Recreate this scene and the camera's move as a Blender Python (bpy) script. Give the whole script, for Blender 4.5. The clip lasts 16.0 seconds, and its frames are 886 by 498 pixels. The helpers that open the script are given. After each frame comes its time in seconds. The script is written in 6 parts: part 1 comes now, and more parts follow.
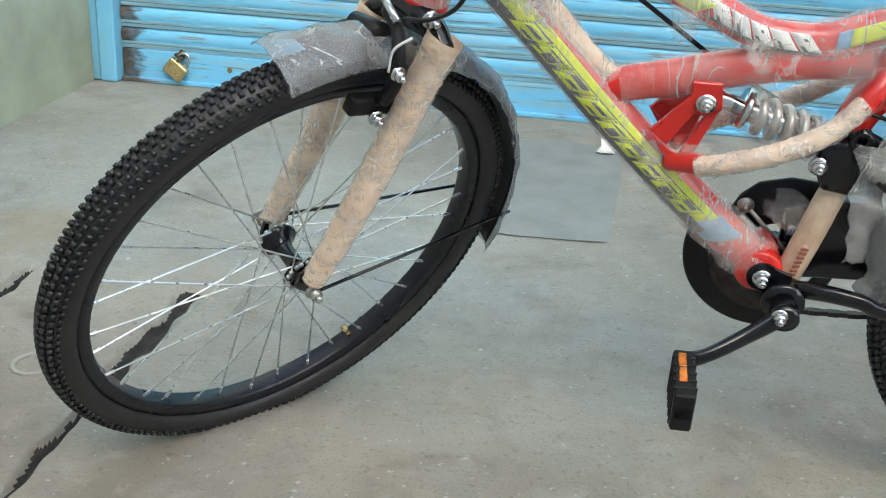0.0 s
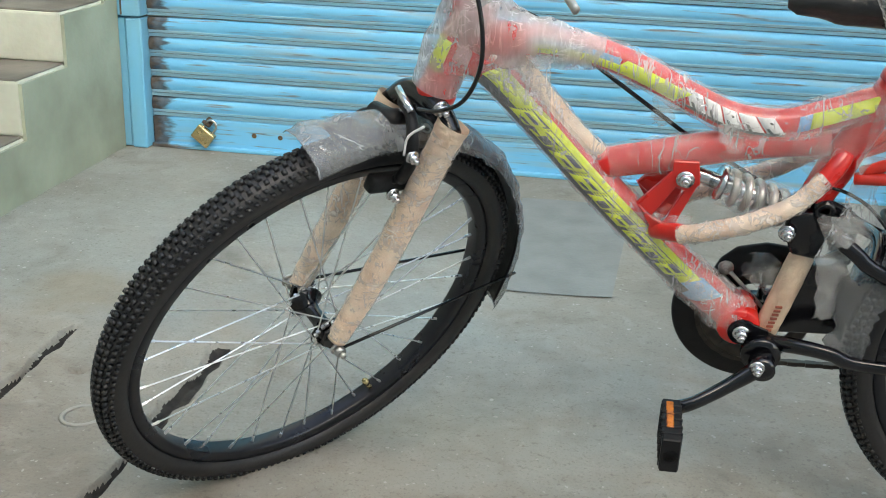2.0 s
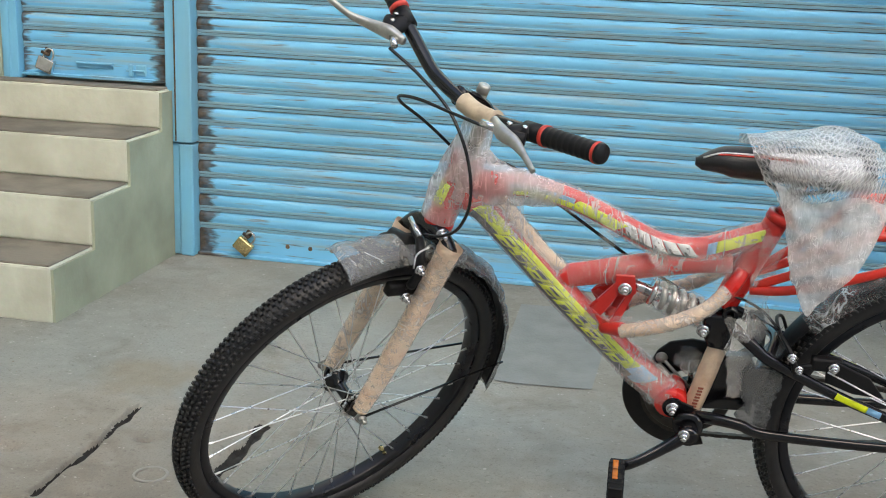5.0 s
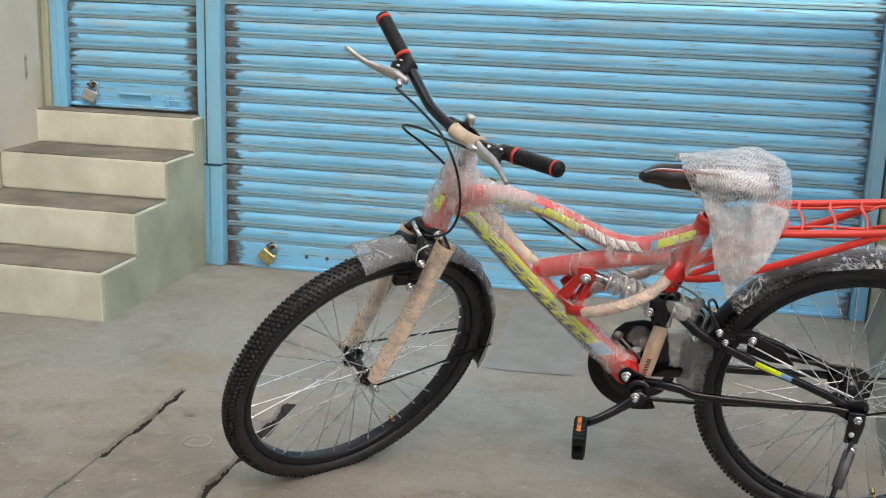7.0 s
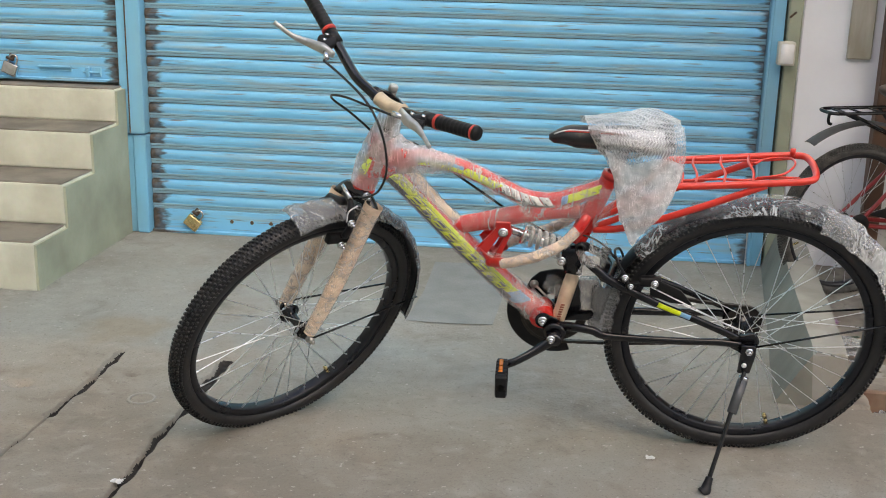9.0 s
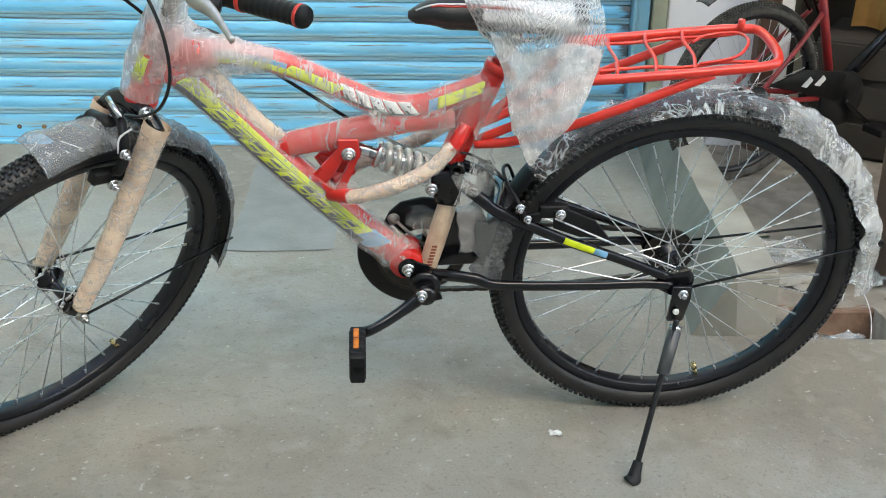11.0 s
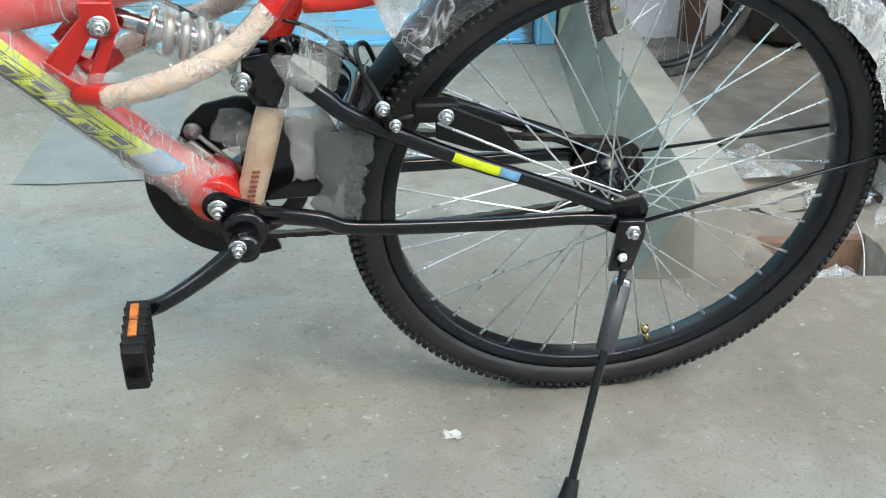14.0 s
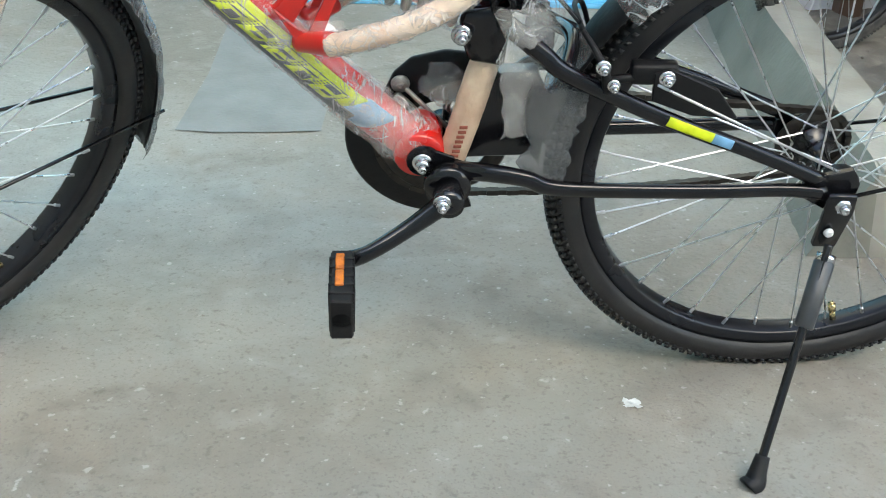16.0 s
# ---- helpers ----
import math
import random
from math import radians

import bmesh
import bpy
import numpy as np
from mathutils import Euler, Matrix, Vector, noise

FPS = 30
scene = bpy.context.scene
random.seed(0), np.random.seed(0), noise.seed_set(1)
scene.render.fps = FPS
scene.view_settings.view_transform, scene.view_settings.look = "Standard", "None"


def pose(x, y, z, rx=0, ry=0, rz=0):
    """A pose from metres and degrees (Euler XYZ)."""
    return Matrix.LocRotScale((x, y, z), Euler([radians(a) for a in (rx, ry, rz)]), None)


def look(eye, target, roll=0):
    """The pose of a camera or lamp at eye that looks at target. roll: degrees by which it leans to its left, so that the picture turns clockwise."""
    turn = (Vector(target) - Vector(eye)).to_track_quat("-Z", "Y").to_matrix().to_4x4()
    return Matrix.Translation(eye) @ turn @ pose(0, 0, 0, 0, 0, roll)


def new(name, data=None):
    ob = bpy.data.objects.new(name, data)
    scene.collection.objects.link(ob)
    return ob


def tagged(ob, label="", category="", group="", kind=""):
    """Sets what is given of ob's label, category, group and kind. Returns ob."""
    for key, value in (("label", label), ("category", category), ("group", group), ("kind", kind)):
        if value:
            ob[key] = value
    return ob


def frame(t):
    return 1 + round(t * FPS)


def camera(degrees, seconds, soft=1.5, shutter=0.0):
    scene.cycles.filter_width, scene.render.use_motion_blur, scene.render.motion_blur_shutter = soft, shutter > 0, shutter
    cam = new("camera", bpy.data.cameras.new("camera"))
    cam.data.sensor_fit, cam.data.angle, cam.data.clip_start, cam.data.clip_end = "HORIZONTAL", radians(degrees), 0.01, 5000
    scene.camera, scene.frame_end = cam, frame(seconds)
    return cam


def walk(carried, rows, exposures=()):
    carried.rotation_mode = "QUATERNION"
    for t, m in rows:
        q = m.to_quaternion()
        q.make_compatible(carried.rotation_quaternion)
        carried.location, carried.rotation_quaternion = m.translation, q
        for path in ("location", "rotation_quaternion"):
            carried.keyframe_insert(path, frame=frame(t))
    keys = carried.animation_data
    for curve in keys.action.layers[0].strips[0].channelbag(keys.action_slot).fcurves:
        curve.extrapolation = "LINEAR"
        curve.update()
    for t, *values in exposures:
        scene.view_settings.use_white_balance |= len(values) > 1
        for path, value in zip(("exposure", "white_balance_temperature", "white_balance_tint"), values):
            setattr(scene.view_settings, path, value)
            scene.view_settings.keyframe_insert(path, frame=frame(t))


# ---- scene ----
EXPOSURES = [(0.0, 2.16, 6750, 2.0), (1.5, 2.07, 6850, 3.0), (3.0, 2.0, 6950, 4.0), (5.0, 1.82, 7150, 8.0), (8.0, 1.80, 7550, 14.0), (10.5, 2.0, 6950, 4.0), (12.5, 2.42, 6600, 0.5), (14.5, 2.46, 6550, 0.5), (16.0, 2.40, 6550, 0.5)]
# top of the added sun block, sets the sunlit edge on the shutters
BLOCKER_TOP = 10.1
cam = camera(43, 16.0, soft=1.0)

PATH = [
    (0, (-0.665, -1.435, 0.882), (-0.932, 0.299, 0.151), 2.85),
    (0.5, (-0.669, -1.399, 0.879), (-0.928, 0.354, 0.192), 2.72),
    (1, (-0.665, -1.426, 0.890), (-0.938, 0.328, 0.213), 2.32),
    (1.5, (-0.651, -1.516, 0.929), (-0.940, 0.235, 0.251), 2.00),
    (2, (-0.635, -1.575, 0.958), (-0.939, 0.183, 0.304), 1.94),
    (2.5, (-0.627, -1.627, 0.988), (-0.945, 0.141, 0.368), 2.13),
    (3, (-0.616, -1.687, 1.013), (-0.942, 0.089, 0.422), 2.31),
    (3.5, (-0.594, -1.767, 1.037), (-0.933, 0.020, 0.487), 2.40),
    (4, (-0.578, -1.850, 1.058), (-0.922, -0.054, 0.542), 2.41),
    (4.5, (-0.555, -1.926, 1.076), (-0.897, -0.125, 0.576), 2.31),
    (5, (-0.527, -2.014, 1.092), (-0.877, -0.210, 0.611), 2.39),
    (5.2, (-0.517, -2.055, 1.098), (-0.867, -0.250, 0.620), 2.31),
    (5.5, (-0.501, -2.111, 1.108), (-0.855, -0.305, 0.634), 2.29),
    (6, (-0.474, -2.224, 1.129), (-0.831, -0.417, 0.662), 2.23),
    (6.5, (-0.443, -2.342, 1.147), (-0.806, -0.533, 0.690), 2.10),
    (7, (-0.410, -2.462, 1.163), (-0.779, -0.653, 0.717), 1.99),
    (7.3, (-0.399, -2.540, 1.172), (-0.765, -0.728, 0.732), 2.06),
    (7.5, (-0.393, -2.592, 1.178), (-0.756, -0.779, 0.742), 2.10),
    (8, (-0.374, -2.768, 1.204), (-0.715, -0.951, 0.764), 2.17),
    (8.2, (-0.379, -2.745, 1.199), (-0.705, -0.928, 0.749), 2.17),
    (8.5, (-0.386, -2.729, 1.202), (-0.686, -0.912, 0.735), 1.98),
    (9, (-0.406, -2.654, 1.204), (-0.627, -0.836, 0.698), 1.38),
    (9.5, (-0.437, -2.583, 1.209), (-0.558, -0.768, 0.662), 0.80),
    (10, (-0.460, -2.536, 1.210), (-0.505, -0.725, 0.638), 0.37),
    (10.3, (-0.464, -2.530, 1.212), (-0.495, -0.721, 0.634), 0.30),
    (10.5, (-0.466, -2.224, 1.169), (-0.478, -0.434, 0.532), 0.24),
    (11, (-0.492, -1.912, 1.108), (-0.414, -0.155, 0.388), 1.14),
    (11.5, (-0.490, -1.734, 1.070), (-0.366, 0.001, 0.306), 2.04),
    (12, (-0.444, -1.567, 1.011), (-0.224, 0.133, 0.191), 1.60),
    (12.5, (-0.378, -1.453, 0.950), (-0.113, 0.252, 0.155), 0.52),
    (13, (-0.339, -1.351, 0.893), (-0.060, 0.326, 0.045), 0.69),
    (13.5, (-0.346, -1.316, 0.866), (-0.077, 0.365, 0.022), 1.05),
    (14, (-0.366, -1.306, 0.862), (-0.150, 0.385, 0.023), 1.21),
    (14.5, (-0.383, -1.293, 0.860), (-0.218, 0.390, -0.007), 1.50),
    (15, (-0.421, -1.271, 0.849), (-0.300, 0.415, -0.019), 1.73),
    (15.5, (-0.452, -1.294, 0.865), (-0.375, 0.387, -0.016), 1.76),
    (16, (-0.493, -1.286, 0.847), (-0.424, 0.389, -0.047), 1.93),
]
walk(cam, [(t, look(eye, target, roll)) for t, eye, target, roll in PATH], EXPOSURES)

# ---- light: open shade, sun only on the upper part of the front ----
world = bpy.data.worlds.new("sky")
scene.world = world
world.use_nodes = True
wn, wl = world.node_tree.nodes, world.node_tree.links
sky = wn.new("ShaderNodeTexSky")
sky.sky_type, sky.sun_disc = "NISHITA", False
sky.sun_elevation, sky.sun_rotation = radians(38), radians(160)
sky.air_density, sky.dust_density = 1.0, 3.0
wl.new(sky.outputs[0], wn["Background"].inputs[0])
wn["Background"].inputs[1].default_value = 0.15
sun = new("sun", bpy.data.lights.new("sun", "SUN"))
sun.data.energy, sun.data.angle, sun.data.color = 3.0, radians(0.6), (1.0, 0.93, 0.82)
sun.matrix_world = look((-3, -10, 9), (0, 1.7, 0.4))


# ---- materials ----
def nodes_of(name):
    m = bpy.data.materials.new(name)
    m.use_nodes = True
    return m, m.node_tree.nodes, m.node_tree.links, m.node_tree.nodes["Principled BSDF"]


def mat(name, col, rough=0.5, metal=0.0, var=0.25, scale=20.0, bump=0.1, fine=150.0, tint=None, coat=0.0, stretch=None, amount=0.5):
    """A surface with two scales of variation: broad patches towards tint, and a fine grain in the relief."""
    m, n, l, p = nodes_of(name)
    tc = n.new("ShaderNodeTexCoord")
    src = tc.outputs["Object"]
    if stretch:
        mp = n.new("ShaderNodeMapping")
        mp.inputs["Scale"].default_value = stretch
        l.new(src, mp.inputs[0])
        src = mp.outputs[0]
    n1, n2 = n.new("ShaderNodeTexNoise"), n.new("ShaderNodeTexNoise")
    n1.inputs["Scale"].default_value, n1.inputs["Detail"].default_value = scale, 6
    n2.inputs["Scale"].default_value, n2.inputs["Detail"].default_value = fine, 4
    l.new(src, n1.inputs["Vector"]), l.new(src, n2.inputs["Vector"])
    ramp = n.new("ShaderNodeValToRGB")
    ramp.color_ramp.elements[0].position, ramp.color_ramp.elements[1].position = 0.5 - 0.2 * amount, 0.5 + 0.3 * amount
    c2 = tint or tuple(c * (1 - var) for c in col)
    ramp.color_ramp.elements[0].color, ramp.color_ramp.elements[1].color = (*col, 1), (*c2, 1)
    l.new(n1.outputs["Fac"], ramp.inputs[0])
    mx = n.new("ShaderNodeMix")
    mx.data_type, mx.blend_type = "RGBA", "MULTIPLY"
    mx.inputs["Factor"].default_value = var
    l.new(ramp.outputs[0], mx.inputs["A"]), l.new(n2.outputs["Color"], mx.inputs["B"])
    mm = n.new("ShaderNodeMix")
    mm.data_type = "RGBA"
    mm.inputs["Factor"].default_value = 0.75
    l.new(mx.outputs["Result"], mm.inputs["A"]), l.new(ramp.outputs[0], mm.inputs["B"])
    l.new(mm.outputs["Result"], p.inputs["Base Color"])
    rr = n.new("ShaderNodeMapRange")
    rr.inputs["To Min"].default_value, rr.inputs["To Max"].default_value = max(0.03, rough - 0.12), min(1, rough + 0.12)
    l.new(n1.outputs["Fac"], rr.inputs["Value"]), l.new(rr.outputs[0], p.inputs["Roughness"])
    p.inputs["Metallic"].default_value = metal
    p.inputs["Coat Weight"].default_value = coat
    if bump:
        b = n.new("ShaderNodeBump")
        b.inputs["Strength"].default_value, b.inputs["Distance"].default_value = bump, 0.004
        l.new(n2.outputs["Fac"], b.inputs["Height"]), l.new(b.outputs[0], p.inputs["Normal"])
    return m


def film(name, col, low, high, scale=25.0, rough=0.25, stretch=(1, 1, 1), crease=0.25):
    """Clear film: a cloudy veil, sharp white creases running two ways through it, and a fine crinkle in the relief."""
    m, n, l, p = nodes_of(name)
    tc, mp = n.new("ShaderNodeTexCoord"), n.new("ShaderNodeMapping")
    mp.inputs["Scale"].default_value = stretch
    l.new(tc.outputs["Object"], mp.inputs[0])

    def nz(src, size, detail, dist):
        x = n.new("ShaderNodeTexNoise")
        x.inputs["Scale"].default_value, x.inputs["Detail"].default_value, x.inputs["Distortion"].default_value = size, detail, dist
        l.new(src, x.inputs["Vector"])
        return x.outputs["Fac"]

    def mr(src, a, b, c, d):
        x = n.new("ShaderNodeMapRange")
        for key, value in zip(("From Min", "From Max", "To Min", "To Max"), (a, b, c, d)):
            x.inputs[key].default_value = value
        l.new(src, x.inputs["Value"])
        return x.outputs[0]

    def two(op, a, b):
        x = n.new("ShaderNodeMath")
        x.operation, x.use_clamp = op, op == "ADD"
        l.new(a, x.inputs[0])
        if isinstance(b, float):
            x.inputs[1].default_value = b
        else:
            l.new(b, x.inputs[1])
        return x.outputs[0]

    def turned(rot, scl):
        x = n.new("ShaderNodeMapping")
        x.inputs["Rotation"].default_value, x.inputs["Scale"].default_value = rot, scl
        l.new(mp.outputs[0], x.inputs[0])
        return x.outputs[0]

    def ridge(src, size, dist, wide):
        return mr(two("ABSOLUTE", two("SUBTRACT", nz(src, size, 3, dist), 0.5), 0.0), 0.0, wide, 1.0, 0.0)

    cloud = mr(nz(mp.outputs[0], scale, 4, 0.5), 0.32, 0.68, low, high)
    line1 = two("MULTIPLY", ridge(turned((0.2, 0.75, 0.1), (2.6, 1.3, 0.7)), scale * 1.1, 0.9, 0.035), mr(nz(mp.outputs[0], scale * 0.9, 2, 0.0), 0.46, 0.60, 0.0, 1.0))
    line2 = two("MULTIPLY", ridge(turned((0.1, -0.5, 0.3), (0.9, 1.3, 2.2)), scale * 1.7, 0.7, 0.030), mr(nz(mp.outputs[0], scale * 1.4, 2, 0.3), 0.50, 0.62, 0.0, 0.8))
    lines = two("MAXIMUM", line1, line2)
    fine = nz(turned((0.2, 0.75, 0.1), (4.0, 1.6, 0.6)), scale * 2.2, 5, 0.5)
    alpha = two("ADD", two("ADD", cloud, two("MULTIPLY", lines, crease * 1.6)), mr(fine, 0.56, 0.82, 0.0, crease * 0.9))
    mx = n.new("ShaderNodeMix")
    mx.data_type = "RGBA"
    mx.inputs["A"].default_value, mx.inputs["B"].default_value = (*col, 1), (*[0.75 * c + 0.2 for c in col], 1)
    l.new(lines, mx.inputs["Factor"]), l.new(mx.outputs["Result"], p.inputs["Base Color"])
    l.new(mr(fine, 0.3, 0.7, max(0.04, rough - 0.1), rough + 0.12), p.inputs["Roughness"])
    b = n.new("ShaderNodeBump")
    b.inputs["Strength"].default_value, b.inputs["Distance"].default_value = min(0.8, 0.15 + 2.2 * crease), 0.003
    l.new(two("ADD", two("MULTIPLY", lines, 0.5), two("MULTIPLY", fine, 0.8)), b.inputs["Height"]), l.new(b.outputs[0], p.inputs["Normal"])
    tr, ms = n.new("ShaderNodeBsdfTransparent"), n.new("ShaderNodeMixShader")
    l.new(alpha, ms.inputs[0]), l.new(tr.outputs[0], ms.inputs[1]), l.new(p.outputs[0], ms.inputs[2])
    l.new(ms.outputs[0], n["Material Output"].inputs[0])
    return m


def bubble_film():
    """Bubble wrap: rows of round cells, clear inside with a milky rim, on cloudy film. The sheet's own map is in metres."""
    m, n, l, p = nodes_of("bubble_film")
    uv = n.new("ShaderNodeUVMap")

    def vm(op, a, b=None):
        x = n.new("ShaderNodeVectorMath")
        x.operation = op
        l.new(a, x.inputs[0])
        if b is not None:
            x.inputs[1].default_value = b
        return x

    def mr(src, a, b, c, d):
        x = n.new("ShaderNodeMapRange")
        x.inputs["From Min"].default_value, x.inputs["From Max"].default_value = a, b
        x.inputs["To Min"].default_value, x.inputs["To Max"].default_value = c, d
        l.new(src, x.inputs["Value"])
        return x.outputs[0]

    def math2(op, a, b):
        x = n.new("ShaderNodeMath")
        x.operation, x.use_clamp = op, op == "ADD"
        l.new(a, x.inputs[0]), l.new(b, x.inputs[1])
        return x.outputs[0]

    w = 0.0125
    dist = []
    for off in ((0, 0, 0), (0.5, 0.5, 0)):
        q = vm("MULTIPLY", uv.outputs[0], (1 / w, 1 / (w * 1.732), 0))
        q = vm("ADD", q.outputs[0], off)
        q = vm("FRACTION", q.outputs[0])
        q = vm("SUBTRACT", q.outputs[0], (0.5, 0.5, 0))
        q = vm("MULTIPLY", q.outputs[0], (w, w * 1.732, 0))
        dist.append(vm("LENGTH", q.outputs[0]).outputs["Value"])
    d = math2("MINIMUM", dist[0], dist[1])
    dome = mr(d, 0.0030, 0.0056, 1.0, 0.0)
    rim = math2("MULTIPLY", mr(d, 0.0030, 0.0050, 0.0, 1.0), mr(d, 0.0056, 0.0063, 1.0, 0.0))
    tc, nz, cl = n.new("ShaderNodeTexCoord"), n.new("ShaderNodeTexNoise"), n.new("ShaderNodeTexNoise")
    nz.inputs["Scale"].default_value, nz.inputs["Detail"].default_value = 160, 4
    cl.inputs["Scale"].default_value, cl.inputs["Detail"].default_value = 22, 4
    l.new(tc.outputs["Object"], nz.inputs["Vector"]), l.new(tc.outputs["Object"], cl.inputs["Vector"])
    alpha = math2("ADD", mr(cl.outputs["Fac"], 0.3, 0.7, 0.18, 0.40), math2("MULTIPLY", rim, mr(nz.outputs["Fac"], 0.3, 0.7, 0.18, 0.46)))
    p.inputs["Base Color"].default_value, p.inputs["Roughness"].default_value = (0.86, 0.85, 0.83, 1), 0.28
    b, b2 = n.new("ShaderNodeBump"), n.new("ShaderNodeBump")
    b.inputs["Strength"].default_value, b.inputs["Distance"].default_value = 0.8, 0.003
    b2.inputs["Strength"].default_value, b2.inputs["Distance"].default_value = 0.3, 0.002
    l.new(dome, b.inputs["Height"]), l.new(nz.outputs["Fac"], b2.inputs["Height"]), l.new(b.outputs[0], b2.inputs["Normal"]), l.new(b2.outputs[0], p.inputs["Normal"])
    tr, ms = n.new("ShaderNodeBsdfTransparent"), n.new("ShaderNodeMixShader")
    l.new(alpha, ms.inputs[0]), l.new(tr.outputs[0], ms.inputs[1]), l.new(p.outputs[0], ms.inputs[2])
    l.new(ms.outputs[0], n["Material Output"].inputs[0])
    return m


RED = mat("red_paint", (0.62, 0.018, 0.014), 0.28, 0, 0.12, 12, 0.02, coat=0.4)
RACK_RED = mat("red_rack_paint", (0.70, 0.030, 0.016), 0.33, 0, 0.12, 30, 0.03, coat=0.3)
BLACK = mat("black_paint", (0.007, 0.007, 0.009), 0.17, 0, 0.3, 20, 0.01, coat=0.0)
PLASTIC = mat("black_plastic", (0.010, 0.010, 0.011), 0.5, 0, 0.3, 40, 0.12)
PLASTIC.node_tree.nodes["Principled BSDF"].inputs["Specular IOR Level"].default_value = 0.25
RUBBER = mat("tyre_rubber", (0.012, 0.012, 0.0135), 0.50, 0, 0.3, 30, 0.12, tint=(0.021, 0.020, 0.020))
RIM = mat("rim_black", (0.014, 0.015, 0.02), 0.3, 0.3, 0.3, 20, 0.02)
CHROME = mat("chrome", (0.72, 0.73, 0.75), 0.16, 1.0, 0.15, 60, 0.03)
STEEL = mat("steel_spoke", (0.74, 0.75, 0.76), 0.30, 0.8, 0.15, 60, 0.03)
ALLOY = mat("cast_alloy", (0.52, 0.51, 0.48), 0.36, 0.85, 0.2, 60, 0.06)
BRASS = mat("brass", (0.72, 0.58, 0.30), 0.26, 0.9, 0.2, 60, 0.05)
CHAIN = mat("oiled_chain", (0.040, 0.033, 0.027), 0.36, 0.4, 0.4, 90, 0.1)
PAPER = mat("kraft_paper_wrap", (0.82, 0.67, 0.51), 0.5, 0, 0.3, 26, 0.6, 120, tint=(0.62, 0.42, 0.29), amount=0.8)
ORANGE = mat("amber_reflector", (0.60, 0.17, 0.015), 0.15, 0, 0.3, 120, 0.25, 400, tint=(0.34, 0.09, 0.01), coat=0.6)
GRIPRED = mat("red_rubber", (0.62, 0.05, 0.035), 0.5, 0, 0.15, 40, 0.03)
YELLOW = mat("lime_decal", (0.70, 0.80, 0.02), 0.35, 0, 0.12, 60, 0.0)
BLUEDEC = mat("pale_blue_decal", (0.20, 0.42, 0.66), 0.35, 0, 0.15, 60, 0.0)
DARKDEC = mat("charcoal_decal", (0.10, 0.105, 0.10), 0.4, 0, 0.2, 50, 0.0)
WHITEDEC = mat("silver_decal", (0.80, 0.80, 0.78), 0.35, 0, 0.1, 60, 0.0)
WHITEVINYL = mat("white_vinyl", (0.78, 0.78, 0.78), 0.4, 0, 0.1, 30, 0.05)
FILM = film("clear_film", (0.80, 0.76, 0.73), 0.22, 0.46, 18, 0.28, (1, 1, 1), 0.22)
FILMTUBE = film("tight_clear_film", (0.86, 0.82, 0.80), 0.10, 0.27, 20, 0.2, (1.4, 1, 0.8), 0.20)
FILMLIGHT = film("thin_clear_film", (0.80, 0.80, 0.78), 0.06, 0.22, 15, 0.16, (1, 1, 1), 0.15)
FILMGREY = film("grey_mudguard_film", (0.30, 0.31, 0.31), 0.34, 0.56, 9, 0.18, (1, 1, 1), 0.14)
FILMDARK = film("dull_grey_plastic", (0.15, 0.155, 0.16), 0.52, 0.72, 10, 0.2, (1, 1, 1), 0.02)
FILMREAR = film("creased_mudguard_film", (0.66, 0.67, 0.66), 0.16, 0.46, 13, 0.16, (1, 1, 1), 0.16)
FILMCLEAR = film("glossy_mudguard_film", (0.66, 0.69, 0.70), 0.0, 0.12, 11, 0.07, (0.8, 1, 0.8), 0.45)
FILMLEG = film("taped_film", (0.90, 0.84, 0.78), 0.14, 0.36, 24, 0.2, (0.7, 0.7, 1.8), 0.26)
SLEEVE = mat("grey_plastic_sleeve", (0.055, 0.058, 0.062), 0.34, 0.0, 0.3, 30, 0.1)
RUSTBROWN = mat("brown_painted_post", (0.088, 0.046, 0.029), 0.5, 0, 0.3, 6, 0.2, 60, tint=(0.135, 0.075, 0.048))
GREENWALL = mat("pale_green_limewash", (0.42, 0.465, 0.355), 0.85, 0, 0.35, 4, 0.35, 60, tint=(0.27, 0.29, 0.215), amount=0.8)
CREAMSTEP = mat("cream_green_paint", (0.63, 0.665, 0.575), 0.8, 0, 0.35, 7, 0.4, 60, tint=(0.46, 0.48, 0.40), amount=0.8)
TREAD = mat("grey_cement_tread", (0.215, 0.195, 0.16), 0.8, 0, 0.35, 7, 0.3, 80, tint=(0.135, 0.122, 0.10))
WHITEWALL = mat("white_wall_paint", (0.84, 0.855, 0.89), 0.85, 0, 0.12, 3, 0.15, 70, tint=(0.78, 0.795, 0.84))
PANELWHITE = mat("aged_white_board", (0.56, 0.54, 0.47), 0.75, 0, 0.2, 3, 0.15, 60, tint=(0.47, 0.44, 0.36))
KERBMAT = mat("pale_cement", (0.34, 0.325, 0.285), 0.85, 0, 0.35, 7, 0.35, 90, tint=(0.26, 0.245, 0.21))
# wall side tone: damp stain plus the shade on that side
KERB_DAMP_SHADE = mat("damp_shaded_cement", (0.255, 0.25, 0.21), 0.85, 0, 0.4, 6, 0.45, 90, tint=(0.165, 0.162, 0.138), amount=0.9)
PLASTER = mat("street_plaster", (0.52, 0.49, 0.43), 0.9, 0, 0.2, 2, 0.2, 40)
# near-black base carries the shade of the deep, unlit recess
RECESS_SHADE = mat("recess_shade_tone", (0.040, 0.035, 0.030), 0.9, 0, 0.3, 3, 0.2, 50)
CARDBOARD = mat("brown_cardboard", (0.50, 0.28, 0.08), 0.7, 0, 0.25, 9, 0.3, 60, tint=(0.38, 0.19, 0.05))
